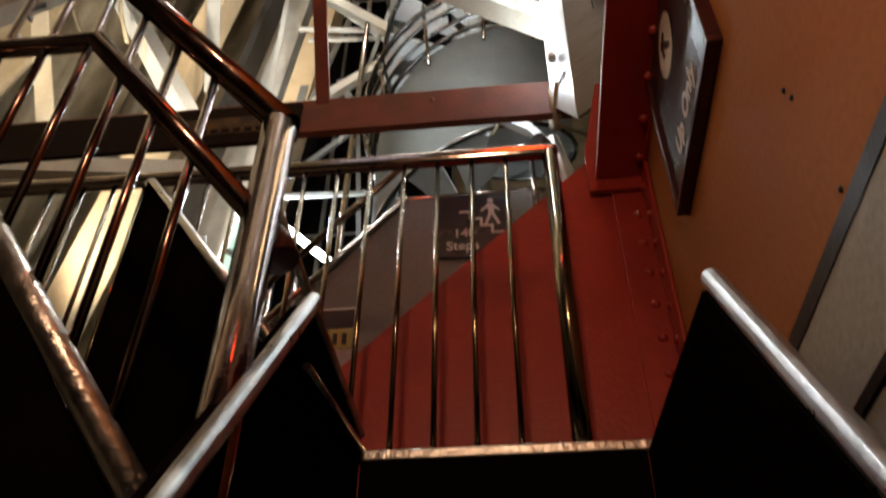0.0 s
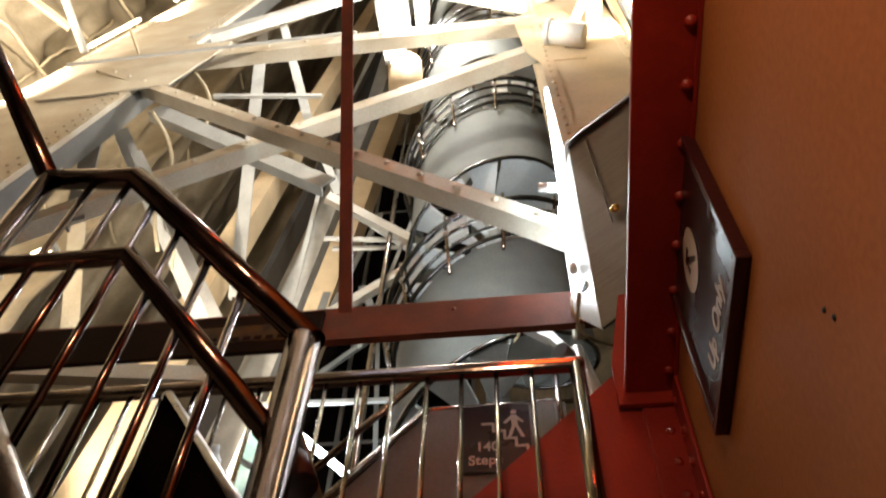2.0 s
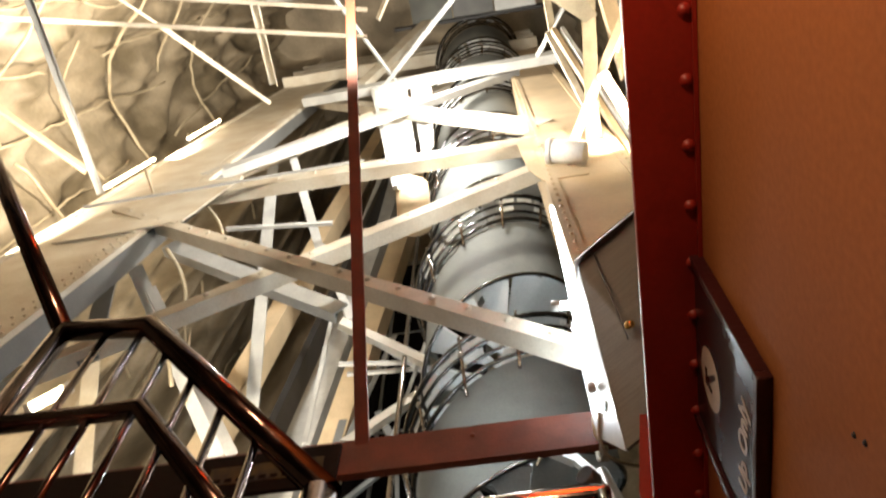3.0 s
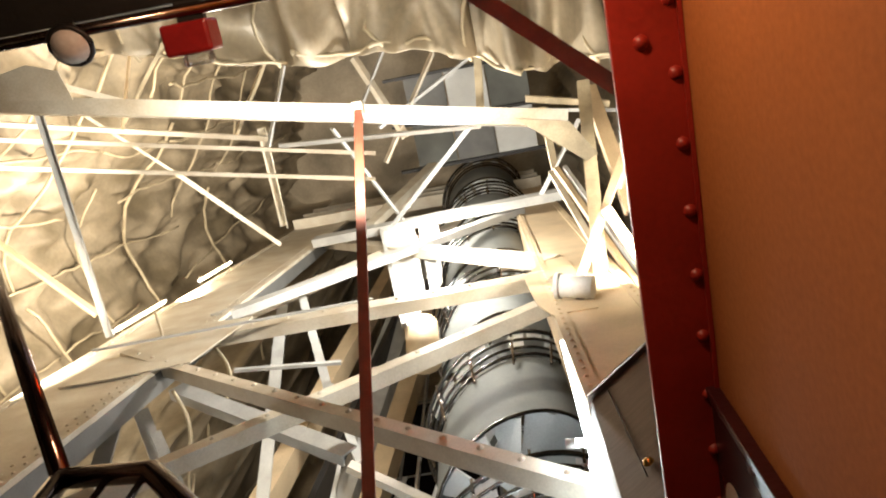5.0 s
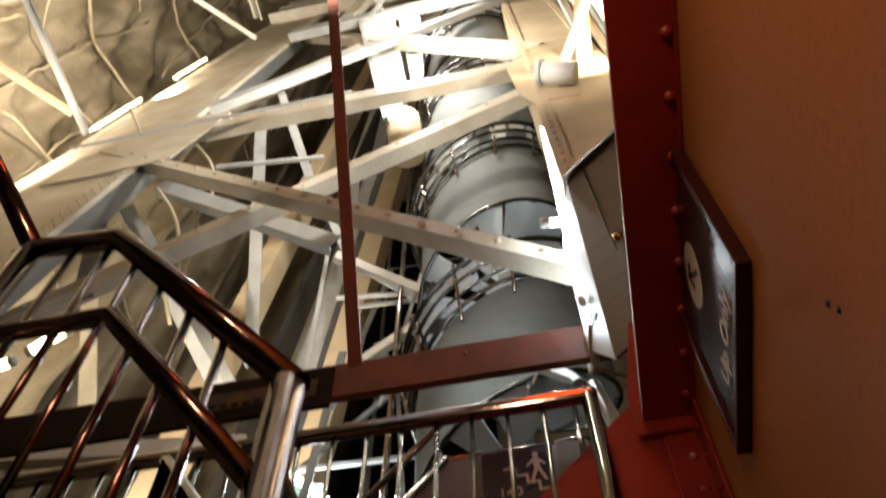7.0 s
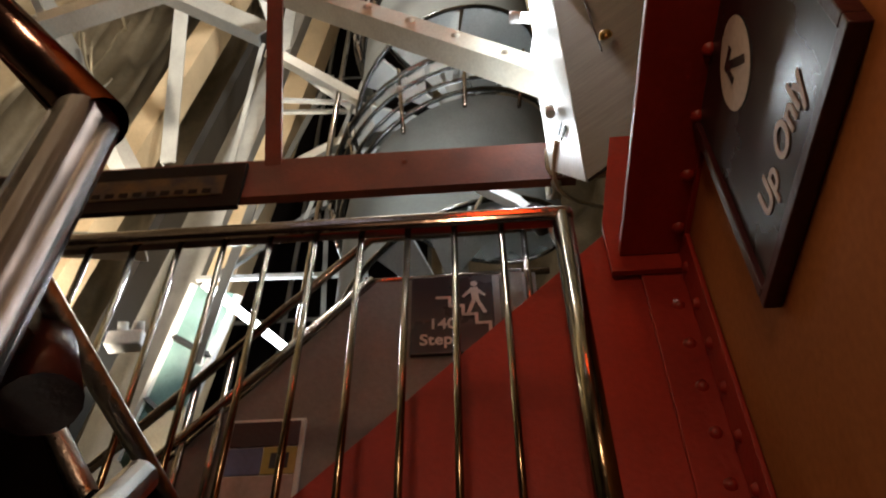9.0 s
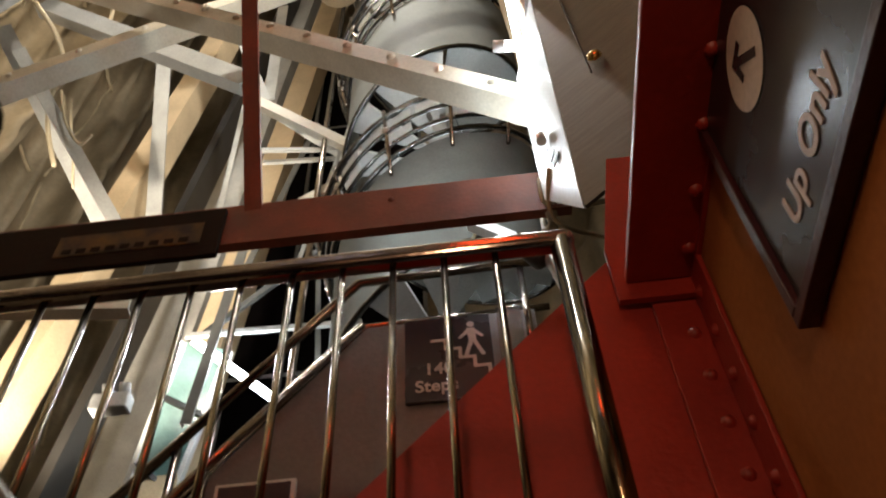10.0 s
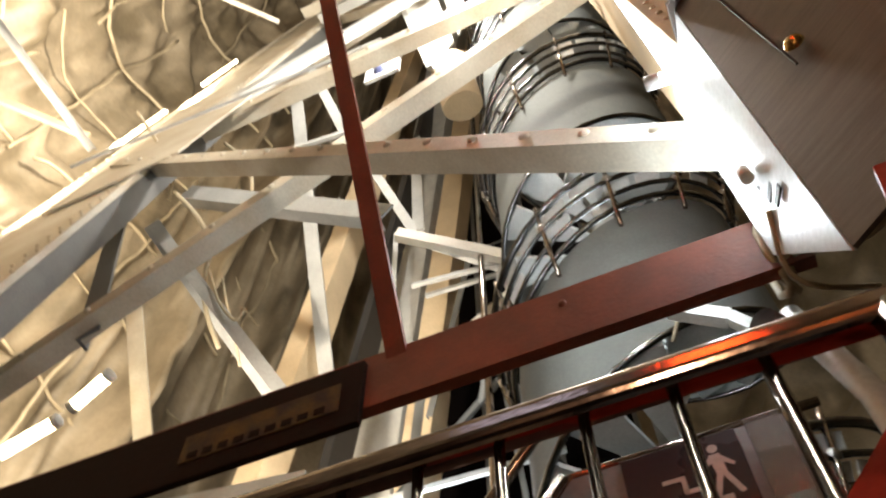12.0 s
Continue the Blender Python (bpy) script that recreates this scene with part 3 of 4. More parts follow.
def helix(r, lift, a0, a1, n=40):
    return [(CX + r * math.cos(a), CY + r * math.sin(a), Z0 + lift + PITCH * a / 6.28319) for a in (a0 + (a1 - a0) * i / n for i in range(n + 1))]


cells = random.Random(3)
for turn in range(7):
    bm = bmesh.new()
    for rr in (R, R - 0.012):
        lo, hi = helix(rr, 0, 6.28319 * turn, 6.28319 * (turn + 1)), helix(rr, H, 6.28319 * turn, 6.28319 * (turn + 1))
        vs = [(bm.verts.new(p), bm.verts.new(q)) for p, q in zip(lo, hi)]
        for s, q in zip(vs, vs[1:]):
            bm.faces.new((s[0], q[0], q[1], s[1])).smooth = True
    part("guard_sheet", bm, GUARD, stair)
    for lift, off, rad in ((H + 0.03, 0.03, 0.02), (H + 0.14, 0.06, 0.016), (H + 0.26, 0.1, 0.016), (H + 0.4, 0.13, 0.024)):
        part("rail", sweep(bmesh.new(), helix(R + off, lift, 6.28319 * turn, 6.28319 * (turn + 1)), rad, 8), DARKRAIL, stair)
    part("edge_strip", sweep(bmesh.new(), helix(R + 0.01, 0.0, 6.28319 * turn, 6.28319 * (turn + 1)), 0.018, 8), DARKRAIL, stair)
    # pale plates stand in for lit treads glimpsed between the rails
    for i in range(26):
        a, b = 6.28319 * (turn + i / 26), 6.28319 * (turn + (i + 0.8) / 26)
        for lo, hi in (((H + 0.16, 0.066), (H + 0.24, 0.094)), ((H + 0.29, 0.108), (H + 0.37, 0.124))):
            if cells.random() < 0.55:
                pts = [helix(R + o - 0.012, z, q, q, 1)[0] for (z, o), q in ((lo, a), (lo, b), (hi, b), (hi, a))]
                part("lit_tread_patch", prism(bmesh.new(), pts, (-0.006 * math.cos(a), -0.006 * math.sin(a), 0)), PALE, stair)
    for i in range(12):
        a = 6.28319 * (turn + (i + 0.3) / 12)
        p, q = helix(R + 0.03, H - 0.16, a, a, 1)[0], helix(R + 0.15, H + 0.46, a, a, 1)[0]
        part("rail_post", sweep(bmesh.new(), [p, q], 0.014, 8), STEEL, stair)
        for lift, off in ((H + 0.14, 0.06), (H + 0.26, 0.1)):
            part("rail_clamp", dome(bmesh.new(), helix(R + off + 0.012, lift, a, a, 1)[0], 0.032, (math.cos(a), math.sin(a), 0.2), 6), WORN, stair)
    for i in range(14):
        a = 6.28319 * (turn + i / 14)
        bm = bmesh.new()
        z = Z0 + PITCH * a / 6.28319 + 0.12
        pts = [(CX + rr * math.cos(a + d), CY + rr * math.sin(a + d), z) for rr, d in ((0.08, 0), (R - 0.02, 0), (R - 0.02, 0.19), (R - 0.02, 0.38), (0.08, 0.38))]
        part("tread", prism(bm, pts, (0, 0, 0.03)), PALE, stair)
part("centre_pole", sweep(bmesh.new(), [(CX, CY, -2.5), (CX, CY, 17.5)], 0.09, 16), GREY, stair)
pole = thing("side_pole", "thin polished pole beside the spiral staircase", "pole")
part("tube", sweep(bmesh.new(), [(CX - 1.0, CY - 0.25, -2.5), (CX - 1.0, CY + 0.2, 15)], 0.025, 10), STEEL, pole)

# rear columns
for a, b, w, d, m, lab in (((-3.63, 5.13, 4.1), (-2.68, 5.32, 13.5), 0.26, 0.3, BEIGE, "tall beige column behind the pylon face"), ((-3.2, 5.5, 4.1), (-2.3, 5.7, 13.5), 0.1, 0.3, DARK, "dark slotted column behind the pylon face"), ((-3.45, 6.99, 5.87), (-2.36, 6.07, 12.96), 0.55, 0.5, GREY, "broad grey duct column behind the pylon face"), ((-2.75, 6.3, 4.6), (-1.9, 6.0, 12.0), 0.3, 0.3, BEIGE, "beige column beside the grey duct")):
    t = thing("rear_column", lab, "steel column", "rear columns")
    A, B = Vector(a), Vector(b)
    part("shaft", bar(bmesh.new(), A - (B - A) * 0.28, B + (B - A) * 0.7, w, d), m, t)
    x = Vector((w / 2 - 0.02, -d / 2 - 0.008, 0))
    part("rib", bar(bmesh.new(), A - (B - A) * 0.27 + x, B + (B - A) * 0.69 + x, 0.04, 0.014), m, t)
# the lamp's blown glare is built as white panels; the drum is real
sheet = thing("glare_panel", "white panels standing in for lamp glare inside the pylon, with a drum", "sheet panel")
part("panel", prism(bmesh.new(), [(-1.93, 3.6, 13.2), (-1.42, 3.6, 13.6), (-1.02, 3.6, 9.5), (-1.24, 3.6, 8.85)], (0, 0.03, 0.02)), WHITE, sheet)
part("panel", prism(bmesh.new(), [(-1.36, 3.62, 13.7), (-1.0, 3.62, 14.0), (-0.85, 3.62, 10.3), (-0.97, 3.62, 9.7)], (0, 0.03, 0.02)), WHITE, sheet)
part("rib", bar(bmesh.new(), (-1.95, 3.57, 13.3), (-1.26, 3.57, 8.85), 0.06, 0.05), GREY, sheet)
part("drum", sweep(bmesh.new(), [(-1.1, 3.7, 9.1), (-1.08, 3.95, 8.55)], 0.2, 18), BEIGE, sheet)
head = thing("pylon_head_plate", "beige riveted plate girder across the top of the pylon", "steel beam")
for k in range(3):
    z = 17.6 + 1.1 * k
    part("plate", box(bmesh.new(), (-4.5, 1.72 + 0.15 * z, z), (1.1, 1.76 + 0.15 * z, z + 0.8)), BEIGE, head)
    part("angle", box(bmesh.new(), (-4.5, 1.5 + 0.15 * z, z - 0.06), (1.1, 1.76 + 0.15 * z, z - 0.002)), CREAM, head)
# black panels added as a backdrop, to keep the unlit depth dark
shaft = thing("shaft_backdrop", "lift shaft with dark grey bars, its black panels added for the unlit depth", "lift shaft")
for i in range(3):
    for k in range(6):
        part("panel", box(bmesh.new(), (-3.2 + 0.85 * i, 7.6, -1 + 2.6 * k), (-2.38 + 0.85 * i, 7.64, 1.57 + 2.6 * k)), BLACK, shaft)
for i in range(4):
    part("post", box(bmesh.new(), (-3.235 + 0.85 * i, 7.56, -1.5), (-3.185 + 0.85 * i, 7.598, 14.6)), DSTEEL, shaft)
for k in range(7):
    part("rail", box(bmesh.new(), (-3.2, 7.55, -1.04 + 2.6 * k), (-0.65, 7.559, -0.99 + 2.6 * k)), DSTEEL, shaft)
deck = thing("upper_deck", "upper deck of pale panels on dark beams", "deck")
for i in range(3):
    for j in range(2):
        part("panel", box(bmesh.new(), (-1.4 + 0.85 * i, 1.5 + 0.95 * j, 17.0), (-0.58 + 0.85 * i, 2.42 + 0.95 * j, 17.05)), (DSTEEL, PALE, GUARD)[(i + 2 * j) % 3], deck)
for i in range(3):
    part("beam", box(bmesh.new(), (-1.8, 1.44 + 0.96 * i, 16.85), (1.4, 1.5 + 0.96 * i, 17.0)), DARK, deck)

# glazed lift shaft corner and emergency light, far below
lift_glass = thing("glazed_screen", "pale green glazed screen with dark clips", "glass screen")
A, B, Cc, Dd = Vector((-2.47, 5.41, 5.34)), Vector((-3.2, 6.41, 4.29)), Vector((-2.96, 6.69, 4.02)), Vector((-2.1, 5.5, 5.27))
part("pane", prism(bmesh.new(), [A, B, Cc, Dd], (0.01, 0.02, 0)), SEAGLASS, lift_glass)
for p, q in ((A, B), (Dd, Cc)):
    part("frame", bar(bmesh.new(), p, q, 0.05, 0.05), WHITE, lift_glass)
for k in (0.3, 0.65):
    part("clip", bar(bmesh.new(), A.lerp(B, k), Dd.lerp(Cc, k), 0.04, 0.06), DARK, lift_glass)
emergency = thing("emergency_light", "white emergency light box with twin lamp heads", "emergency light")
part("box", box(bmesh.new(), (-2.47, 4.44, 3.88), (-2.23, 4.54, 4.0), 0.012), WHITE, emergency)
for x in (-2.39, -2.28):
    part("lamp_head", sweep(bmesh.new(), [(x, 4.49, 4.0), (x, 4.45, 4.07)], 0.035, 14), PALE, emergency)

# lamps that show
def tube(a, b, r, mat, label):
    t = thing("tube_lamp", label, "tube lamp", "tube lamps")
    A, B = Vector(a), Vector(b)
    part("tube", sweep(bmesh.new(), [A, B], r, 12), mat, t)
    d = (B - A).normalized()
    part("cap", sweep(bmesh.new(), [A - d * 0.04, A + d * 0.01], r * 1.15, 12), WHITE, t)
    part("cap", sweep(bmesh.new(), [B - d * 0.01, B + d * 0.04], r * 1.15, 12), WHITE, t)


tube((0.27, 2.33, 3.1), (0.33, 2.6, 5.6), 0.016, TUBE, "lit cool white tube lamp on the pylon leg")
tube((0.2, 2.28, 3.72), (0.32, 2.28, 3.7), 0.022, TUBE, "short lit cool white lamp on the pylon leg")
tube((-4.56, 2.98, 8.7), (-4.56, 3.2, 10.2), 0.022, TUBEW, "lit warm strip lamp along the pylon leg")
tube((-4.56, 3.4, 11.6), (-4.56, 3.62, 13.1), 0.022, TUBEW, "lit warm strip lamp along the pylon leg")
tube((1.05, 2.25, 7.5), (1.22, 2.6, 7.2), 0.05, TUBEW, "lit warm tube lamp beside the beige leg")
tube((-2.25, 5.2, 5.1), (-1.55, 5.7, 4.7), 0.036, TUBE, "lit white strip lamp low inside the pylon")
drum = thing("drum_lamp", "unlit white drum lamp on the gusset plate", "lamp")
part("drum", sweep(bmesh.new(), [(0.44, 2.6, 6.74), (0.72, 2.62, 6.62)], 0.1, 18), WHITE, drum)
part("rim", sweep(bmesh.new(), [(0.42, 2.6, 6.75), (0.46, 2.602, 6.733)], 0.115, 18), PALE, drum)
part("bracket", bar(bmesh.new(), (0.58, 2.62, 6.68), (0.6, 2.79, 6.7), 0.05, 0.03, (0, 0, 1)), DARK, drum)
dome_cam = thing("dome_camera", "small dome camera with a blue lens on a white plate", "camera dome")
part("plate", box(bmesh.new(), (-2.05, 3.6, 9.4), (-1.65, 3.64, 9.75)), WHITE, dome_cam)
part("dome", dome(bmesh.new(), (-1.85, 3.6, 9.57), 0.1, (0, -1, -0.4), 16), BLUE, dome_cam)

# overhead landing edge with strobe and dome lamp
edge = thing("upper_landing_edge", "dark steel edge beam of the landing overhead", "steel beam")
part("beam", box(bmesh.new(), (-3.2, -0.3, 2.62), (-0.35, -0.06, 2.78), 0.006), DARK, edge)
part("tube", sweep(bmesh.new(), [(-3.2, -0.055, 2.6), (-0.35, -0.03, 2.6)], 0.018, 12), STEEL, edge)
strobe = thing("fire_strobe", "red fire alarm strobe with a clear lens under the edge beam", "alarm")
part("bracket", box(bmesh.new(), (-0.8, -0.06, 2.6), (-0.72, 0.0, 2.63)), DARK, strobe)
part("body", box(bmesh.new(), (-0.83, 0.0, 2.51), (-0.69, 0.09, 2.63), 0.01), ALARM, strobe)
part("lens", box(bmesh.new(), (-0.79, 0.09, 2.52), (-0.71, 0.125, 2.59), 0.01), GLASS, strobe)
bulk = thing("bulkhead_lamp", "unlit white dome lamp under the edge beam", "lamp")
part("dome", dome(bmesh.new(), (-1.13, 0.0, 2.6), 0.06, (0, 0.5, -1), 18), WHITE, bulk)
part("stem", bar(bmesh.new(), (-1.13, -0.07, 2.64), (-1.13, 0.0, 2.61), 0.04, 0.04, (0, 0, 1)), DARK, bulk)
part("ring", sweep(bmesh.new(), [(-1.13 + 0.06 * math.cos(i * 0.5236), 0.0 + 0.055 * math.sin(i * 0.5236), 2.6 + 0.027 * math.sin(i * 0.5236)) for i in range(13)], 0.01, 8, False), DARK, bulk)
bar2 = thing("slant_bar", "dark brown slanting bar overhead", "steel bar")
part("bar", bar(bmesh.new(), (-0.2, -0.2, 5.45), (0.95, 0.85, 5.23), 0.11, 0.05, (0, 0, 1)), OXIDE, bar2)


# ---- copper skin ----
def skin_point(ang, z, inset=0.0, smooth=False):
    w = ang + 0.03 * math.sin(z * 0.5 + 2 * ang)
    h = z + 0.3 * math.sin(ang * 4) + 0.05 * math.sin(ang * 11 + 1)
    r = (7.2 - 0.16 * z) * (1 + 0.6 * max(0.0, math.sin(ang)) ** 2) + 0.25 * math.sin(ang * 7 + z * 0.25)
    if smooth:
        return Vector((-1.6 + (r - inset) * math.cos(ang), 4.2 + (r - inset) * math.sin(ang), z))
    low = max(0.0, min(1.0, (8.5 - z) / 4), min(1.0, (2.98 - ang) / 0.15) * min(1.0, (ang - 1.9) / 0.2))
    r -= 1.5 * low * (1 - abs(math.sin(ang * 11 + 0.12 * z))) ** 2 + 0.45 * low * (1 - abs(math.sin(ang * 29 - 0.2 * z))) ** 2 + inset
    bulge = abs(math.sin(15 * w)) * abs(math.sin(2.2 * h))
    crease = abs(noise.noise((ang * 5, z * 0.55, 0.0))) + 0.5 * abs(noise.noise((ang * 11, z * 1.2, 4.0)))
    r += (1 - 0.8 * low) * (0.14 * bulge ** 0.6) + 0.75 * (1 - 0.6 * low) * crease
    return Vector((-1.6 + r * math.cos(ang), 4.2 + r * math.sin(ang), z))


bm = bmesh.new()
NA, NZ = 460, 170
grid = [[bm.verts.new(skin_point(6.28319 * i / NA, -3 + 26 * j / NZ)) for i in range(NA)] for j in range(NZ + 1)]
for j in range(NZ):
    for i in range(NA):
        bm.faces.new((grid[j][i], grid[j][(i + 1) % NA], grid[j + 1][(i + 1) % NA], grid[j + 1][i])).smooth = True
bm.faces.new(grid[-1])
bm.faces.new(grid[0][::-1])
tagged(part("copper_skin", bm, COPPER), "folded thin copper skin of the hollow statue", "copper skin", kind="structure")


def strap(path, w):
    """A flat iron strap that follows the skin."""
    t = thing("skin_strap", "cream-painted iron strap riveted along the copper skin", "iron strap", "skin straps")
    bm = bmesh.new()
    path = [p + 0.16 * noise.noise_vector(p * 0.9) + 0.05 * noise.noise_vector(p * 3.1) for p in path]
    sweep(bm, path, w, 6)
    part("strap", bm, STRAP, t)


rng = random.Random(5)
for k in range(5, 13):
    a1 = 2.3 + rng.random() * 0.3
    while a1 < 4.9:
        a2 = a1 + 0.35 + rng.random() * 0.7
        pts = []
        for i in range(24):
            a = a1 + (a2 - a1) * i / 23
            z = k * 3.14159 / 2.2 - 0.3 * math.sin(a * 4) - 0.05 * math.sin(a * 11 + 1)
            pts.append(skin_point(a, z, 0.04 + 0.02 * math.sin(i * 0.9 + k), True))
        strap(pts, 0.02 + 0.014 * rng.random())
        a1 = a2 + (0.05 if rng.random() < 0.6 else 0.3)
for k in range(11, 24):
    z1 = 6.8 + rng.random() * 1.5
    while z1 < 17:
        z2 = z1 + 2 + rng.random() * 3
        pts = []
        for i in range(24):
            z = z1 + (z2 - z1) * i / 23
            w = k * 3.14159 / 15
            a = w
            for _ in range(3):
                a = w - 0.03 * math.sin(z * 0.5 + 2 * a)
            pts.append(skin_point(a, z, 0.04, True))
        strap(pts, 0.016 + 0.012 * rng.random())
        z1 = z2 + (0.1 if rng.random() < 0.6 else 1.5)
# hanging folds of skin overhead
def drape(u, v):
    x = -4.2 + 7.2 * u
    y = -3.5 + (3.62 + 0.19 * (x + 3.45) + 0.1 * math.sin(x * 2.3) + 0.1 * noise.noise((x * 3.0, 0.0, 7.0))) * v
    fold = abs(noise.noise((x * 0.9, v * 1.6, 2.0))) + 0.5 * abs(noise.noise((x * 2.2, v * 3.5, 5.0)))
    return Vector((x, y, 9.1 + 1.5 * fold + 0.3 * math.sin(x * 1.4) * (1 - v) + 0.5 * (1 - v) ** 2 - 0.35 * v))


fold = thing("skin_fold", "hanging folds of thin copper skin overhead", "copper skin")
for k in range(5):
    bm = bmesh.new()
    g = [[bm.verts.new(drape((k + i / 18.2) / 5, j / 45) - Vector((0, 0, 0.03 * (k % 2)))) for i in range(19)] for j in range(46)]
    for j in range(45):
        for i in range(18):
            bm.faces.new((g[j][i], g[j][i + 1], g[j + 1][i + 1], g[j + 1][i])).smooth = True
    part("sheet", bm, COPPER, fold).modifiers.new("thick", "SOLIDIFY").thickness = 0.02
strap([drape(i / 60, 0.985) - Vector((0, 0, 0.05)) for i in range(61)], 0.02)
for u in (0.12, 0.3, 0.47, 0.62, 0.8):
    strap([drape(u + 0.04 * math.sin(j * 0.5), j / 24) - Vector((0, 0, 0.05)) for j in range(25)], 0.02)

# ---- further pylon and frame members ----
girder("strut", (-3.56, 3.35, 7.67), (-1.58, 3.59, 6.25), 0.182, 0.091, GREY, "pale grey painted steel strut of the inner frame", group="frame struts")
girder("strut", (-3.1, 3.6, 10.6), (-2.97, 5.15, 6.75), 0.15, 0.060, GREY, "pale grey painted steel strut of the inner frame", group="frame struts")
girder("strut", (-2.68, 3.32, 10.06), (-2.09, 3.89, 7.99), 0.101, 0.051, GREY, "pale grey painted steel strut of the inner frame", group="frame struts")
girder("strut", (-3.16, 3.53, 8.31), (-1.97, 3.67, 8.36), 0.057, 0.028, GREY, "pale grey painted steel strut of the inner frame", group="frame struts")
girder("strut", (-3.78, 3.35, 7.25), (-2.98, 4.78, 5.9), 0.15, 0.078, GREY, "pale grey painted steel strut of the inner frame", group="frame struts")
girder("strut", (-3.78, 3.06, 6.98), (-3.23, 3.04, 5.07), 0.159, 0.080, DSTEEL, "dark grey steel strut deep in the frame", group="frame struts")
girder("strut", (-4.6, 4.1, 7.5), (-4.08, 4.62, 5.5), 0.17, 0.064, CREAM, "cream-painted steel strut of the frame", group="frame struts")
girder("strut", (-3.37, 3.29, 6.61), (-2.53, 4.27, 5.29), 0.099, 0.050, GREY, "pale grey painted steel strut of the inner frame", group="frame struts")
girder("strut", (-3.43, 3.07, 8.88), (0.43, 3.63, 13.33), 0.177, 0.089, GREY, "pale grey painted steel strut of the inner frame", group="frame struts")
girder("strut", (-3.94, 2.56, 7.05), (-1.44, 2.95, 8.23), 0.034, 0.017, GREY, "pale grey painted steel strut of the inner frame", group="frame struts")
girder("strut", (-3.18, 3.59, 13.56), (1.17, 3.33, 12.84), 0.246, 0.123, GREY, "pale grey painted steel strut of the inner frame", group="frame struts")
girder("strut", (-2.32, 3.6, 13.5), (-1.11, 3.32, 16.98), 0.217, 0.108, CREAM, "cream-painted steel strut of the frame", group="frame struts")
girder("strut", (-1.95, 1.44, 10.95), (-1.38, 3.1, 11.89), 0.072, 0.036, GREY, "pale grey painted steel strut of the inner frame", group="frame struts")
girder("strut", (0.0, 1.64, 11.06), (-1.6, 3.17, 11.82), 0.080, 0.040, GREY, "pale grey painted steel strut of the inner frame", group="frame struts")
girder("strut", (-2.23, 1.27, 9.07), (0.02, 1.48, 9.16), 0.069, 0.035, GREY, "pale grey painted steel strut of the inner frame", group="frame struts")
girder("strut", (-5.3, 0.44, 9.07), (-2.47, 1.23, 9.6), 0.084, 0.042, CREAM, "cream-painted steel strut of the frame", group="frame struts")
girder("strut", (-4.75, 0.54, 8.02), (-1.19, 1.55, 9.08), 0.036, 0.036, CREAM, "cream-painted steel strut of the frame", group="frame struts")
girder("strut", (-4.8, 0.8, 7.94), (-1.24, 1.82, 9.0), 0.036, 0.036, CREAM, "cream-painted steel strut of the frame", group="frame struts")
girder("strut", (-3.71, 0.33, 7.09), (-3.99, 2.63, 7.53), 0.073, 0.037, GREY, "pale grey painted steel strut of the inner frame", group="frame struts")
girder("strut", (-2.5, 1.11, 9.52), (-3.01, 2.72, 11.28), 0.103, 0.051, CREAM, "cream-painted steel strut of the frame", group="frame struts")
girder("strut", (-4.87, 0.45, 10.0), (-3.9, 1.95, 10.99), 0.059, 0.029, CREAM, "cream-painted steel strut of the frame", group="frame struts")
girder("strut", (-4.13, 1.58, 10.74), (-3.27, 3.09, 11.76), 0.097, 0.048, CREAM, "cream-painted steel strut of the frame", group="frame struts")
girder("strut", (-5.93, 1.67, 9.2), (-4.79, 2.81, 8.93), 0.080, 0.040, BEIGE, "beige-painted steel strut under the skin", group="frame struts")
girder("strut", (-2.16, 0.08, 9.95), (-2.84, 1.13, 9.58), 0.086, 0.043, STRAP, "warm-lit yellowish painted bracing bar", group="frame struts")
girder("strut", (-1.98, 0.07, 9.96), (-2.5, 1.38, 9.53), 0.080, 0.040, GREY, "pale grey painted steel strut of the inner frame", group="frame struts")
girder("strut", (-1.23, 0.64, 12.46), (-1.86, 1.62, 12.12), 0.101, 0.050, GREY, "pale grey painted steel strut of the inner frame", group="frame struts")
girder("strut", (-1.64, 0.66, 12.43), (-1.08, 1.91, 12.09), 0.118, 0.059, CREAM, "cream-painted steel strut of the frame", group="frame struts")
girder("strut", (-0.5, 0.8, 12.47), (-1.47, 2.21, 11.97), 0.118, 0.059, CREAM, "cream-painted steel strut of the frame", group="frame struts")
girder("strut", (0.01, 0.97, 12.45), (-1.47, 1.7, 12.12), 0.092, 0.046, GREY, "pale grey painted steel strut of the inner frame", group="frame struts")
girder("strut", (0.15, 0.96, 12.46), (0.03, 1.93, 12.17), 0.126, 0.063, STRAP, "warm-lit yellowish painted bracing bar", group="frame struts")
girder("strut", (-3.6, -0.28, 9.42), (-3.92, 0.79, 9.09), 0.057, 0.028, BEIGE, "beige-painted steel strut under the skin", group="frame struts")
girder("strut", (-3.14, -0.26, 9.46), (-3.9, 0.71, 9.11), 0.069, 0.035, STRAP, "warm-lit yellowish painted bracing bar", group="frame struts")
girder("strut", (-4.22, 0.03, 8.06), (-3.48, 0.57, 8.84), 0.092, 0.046, CREAM, "cream-painted steel strut of the frame", group="frame struts")
girder("strut", (0.62, 1.41, 10.27), (1.63, 1.66, 10.27), 0.119, 0.059, STRAP, "warm-lit yellowish painted bracing bar", group="frame struts")
girder("strut", (1.24, 1.25, 9.46), (0.92, 2.87, 7.62), 0.143, 0.071, STRAP, "warm-lit yellowish painted bracing bar", group="frame struts")
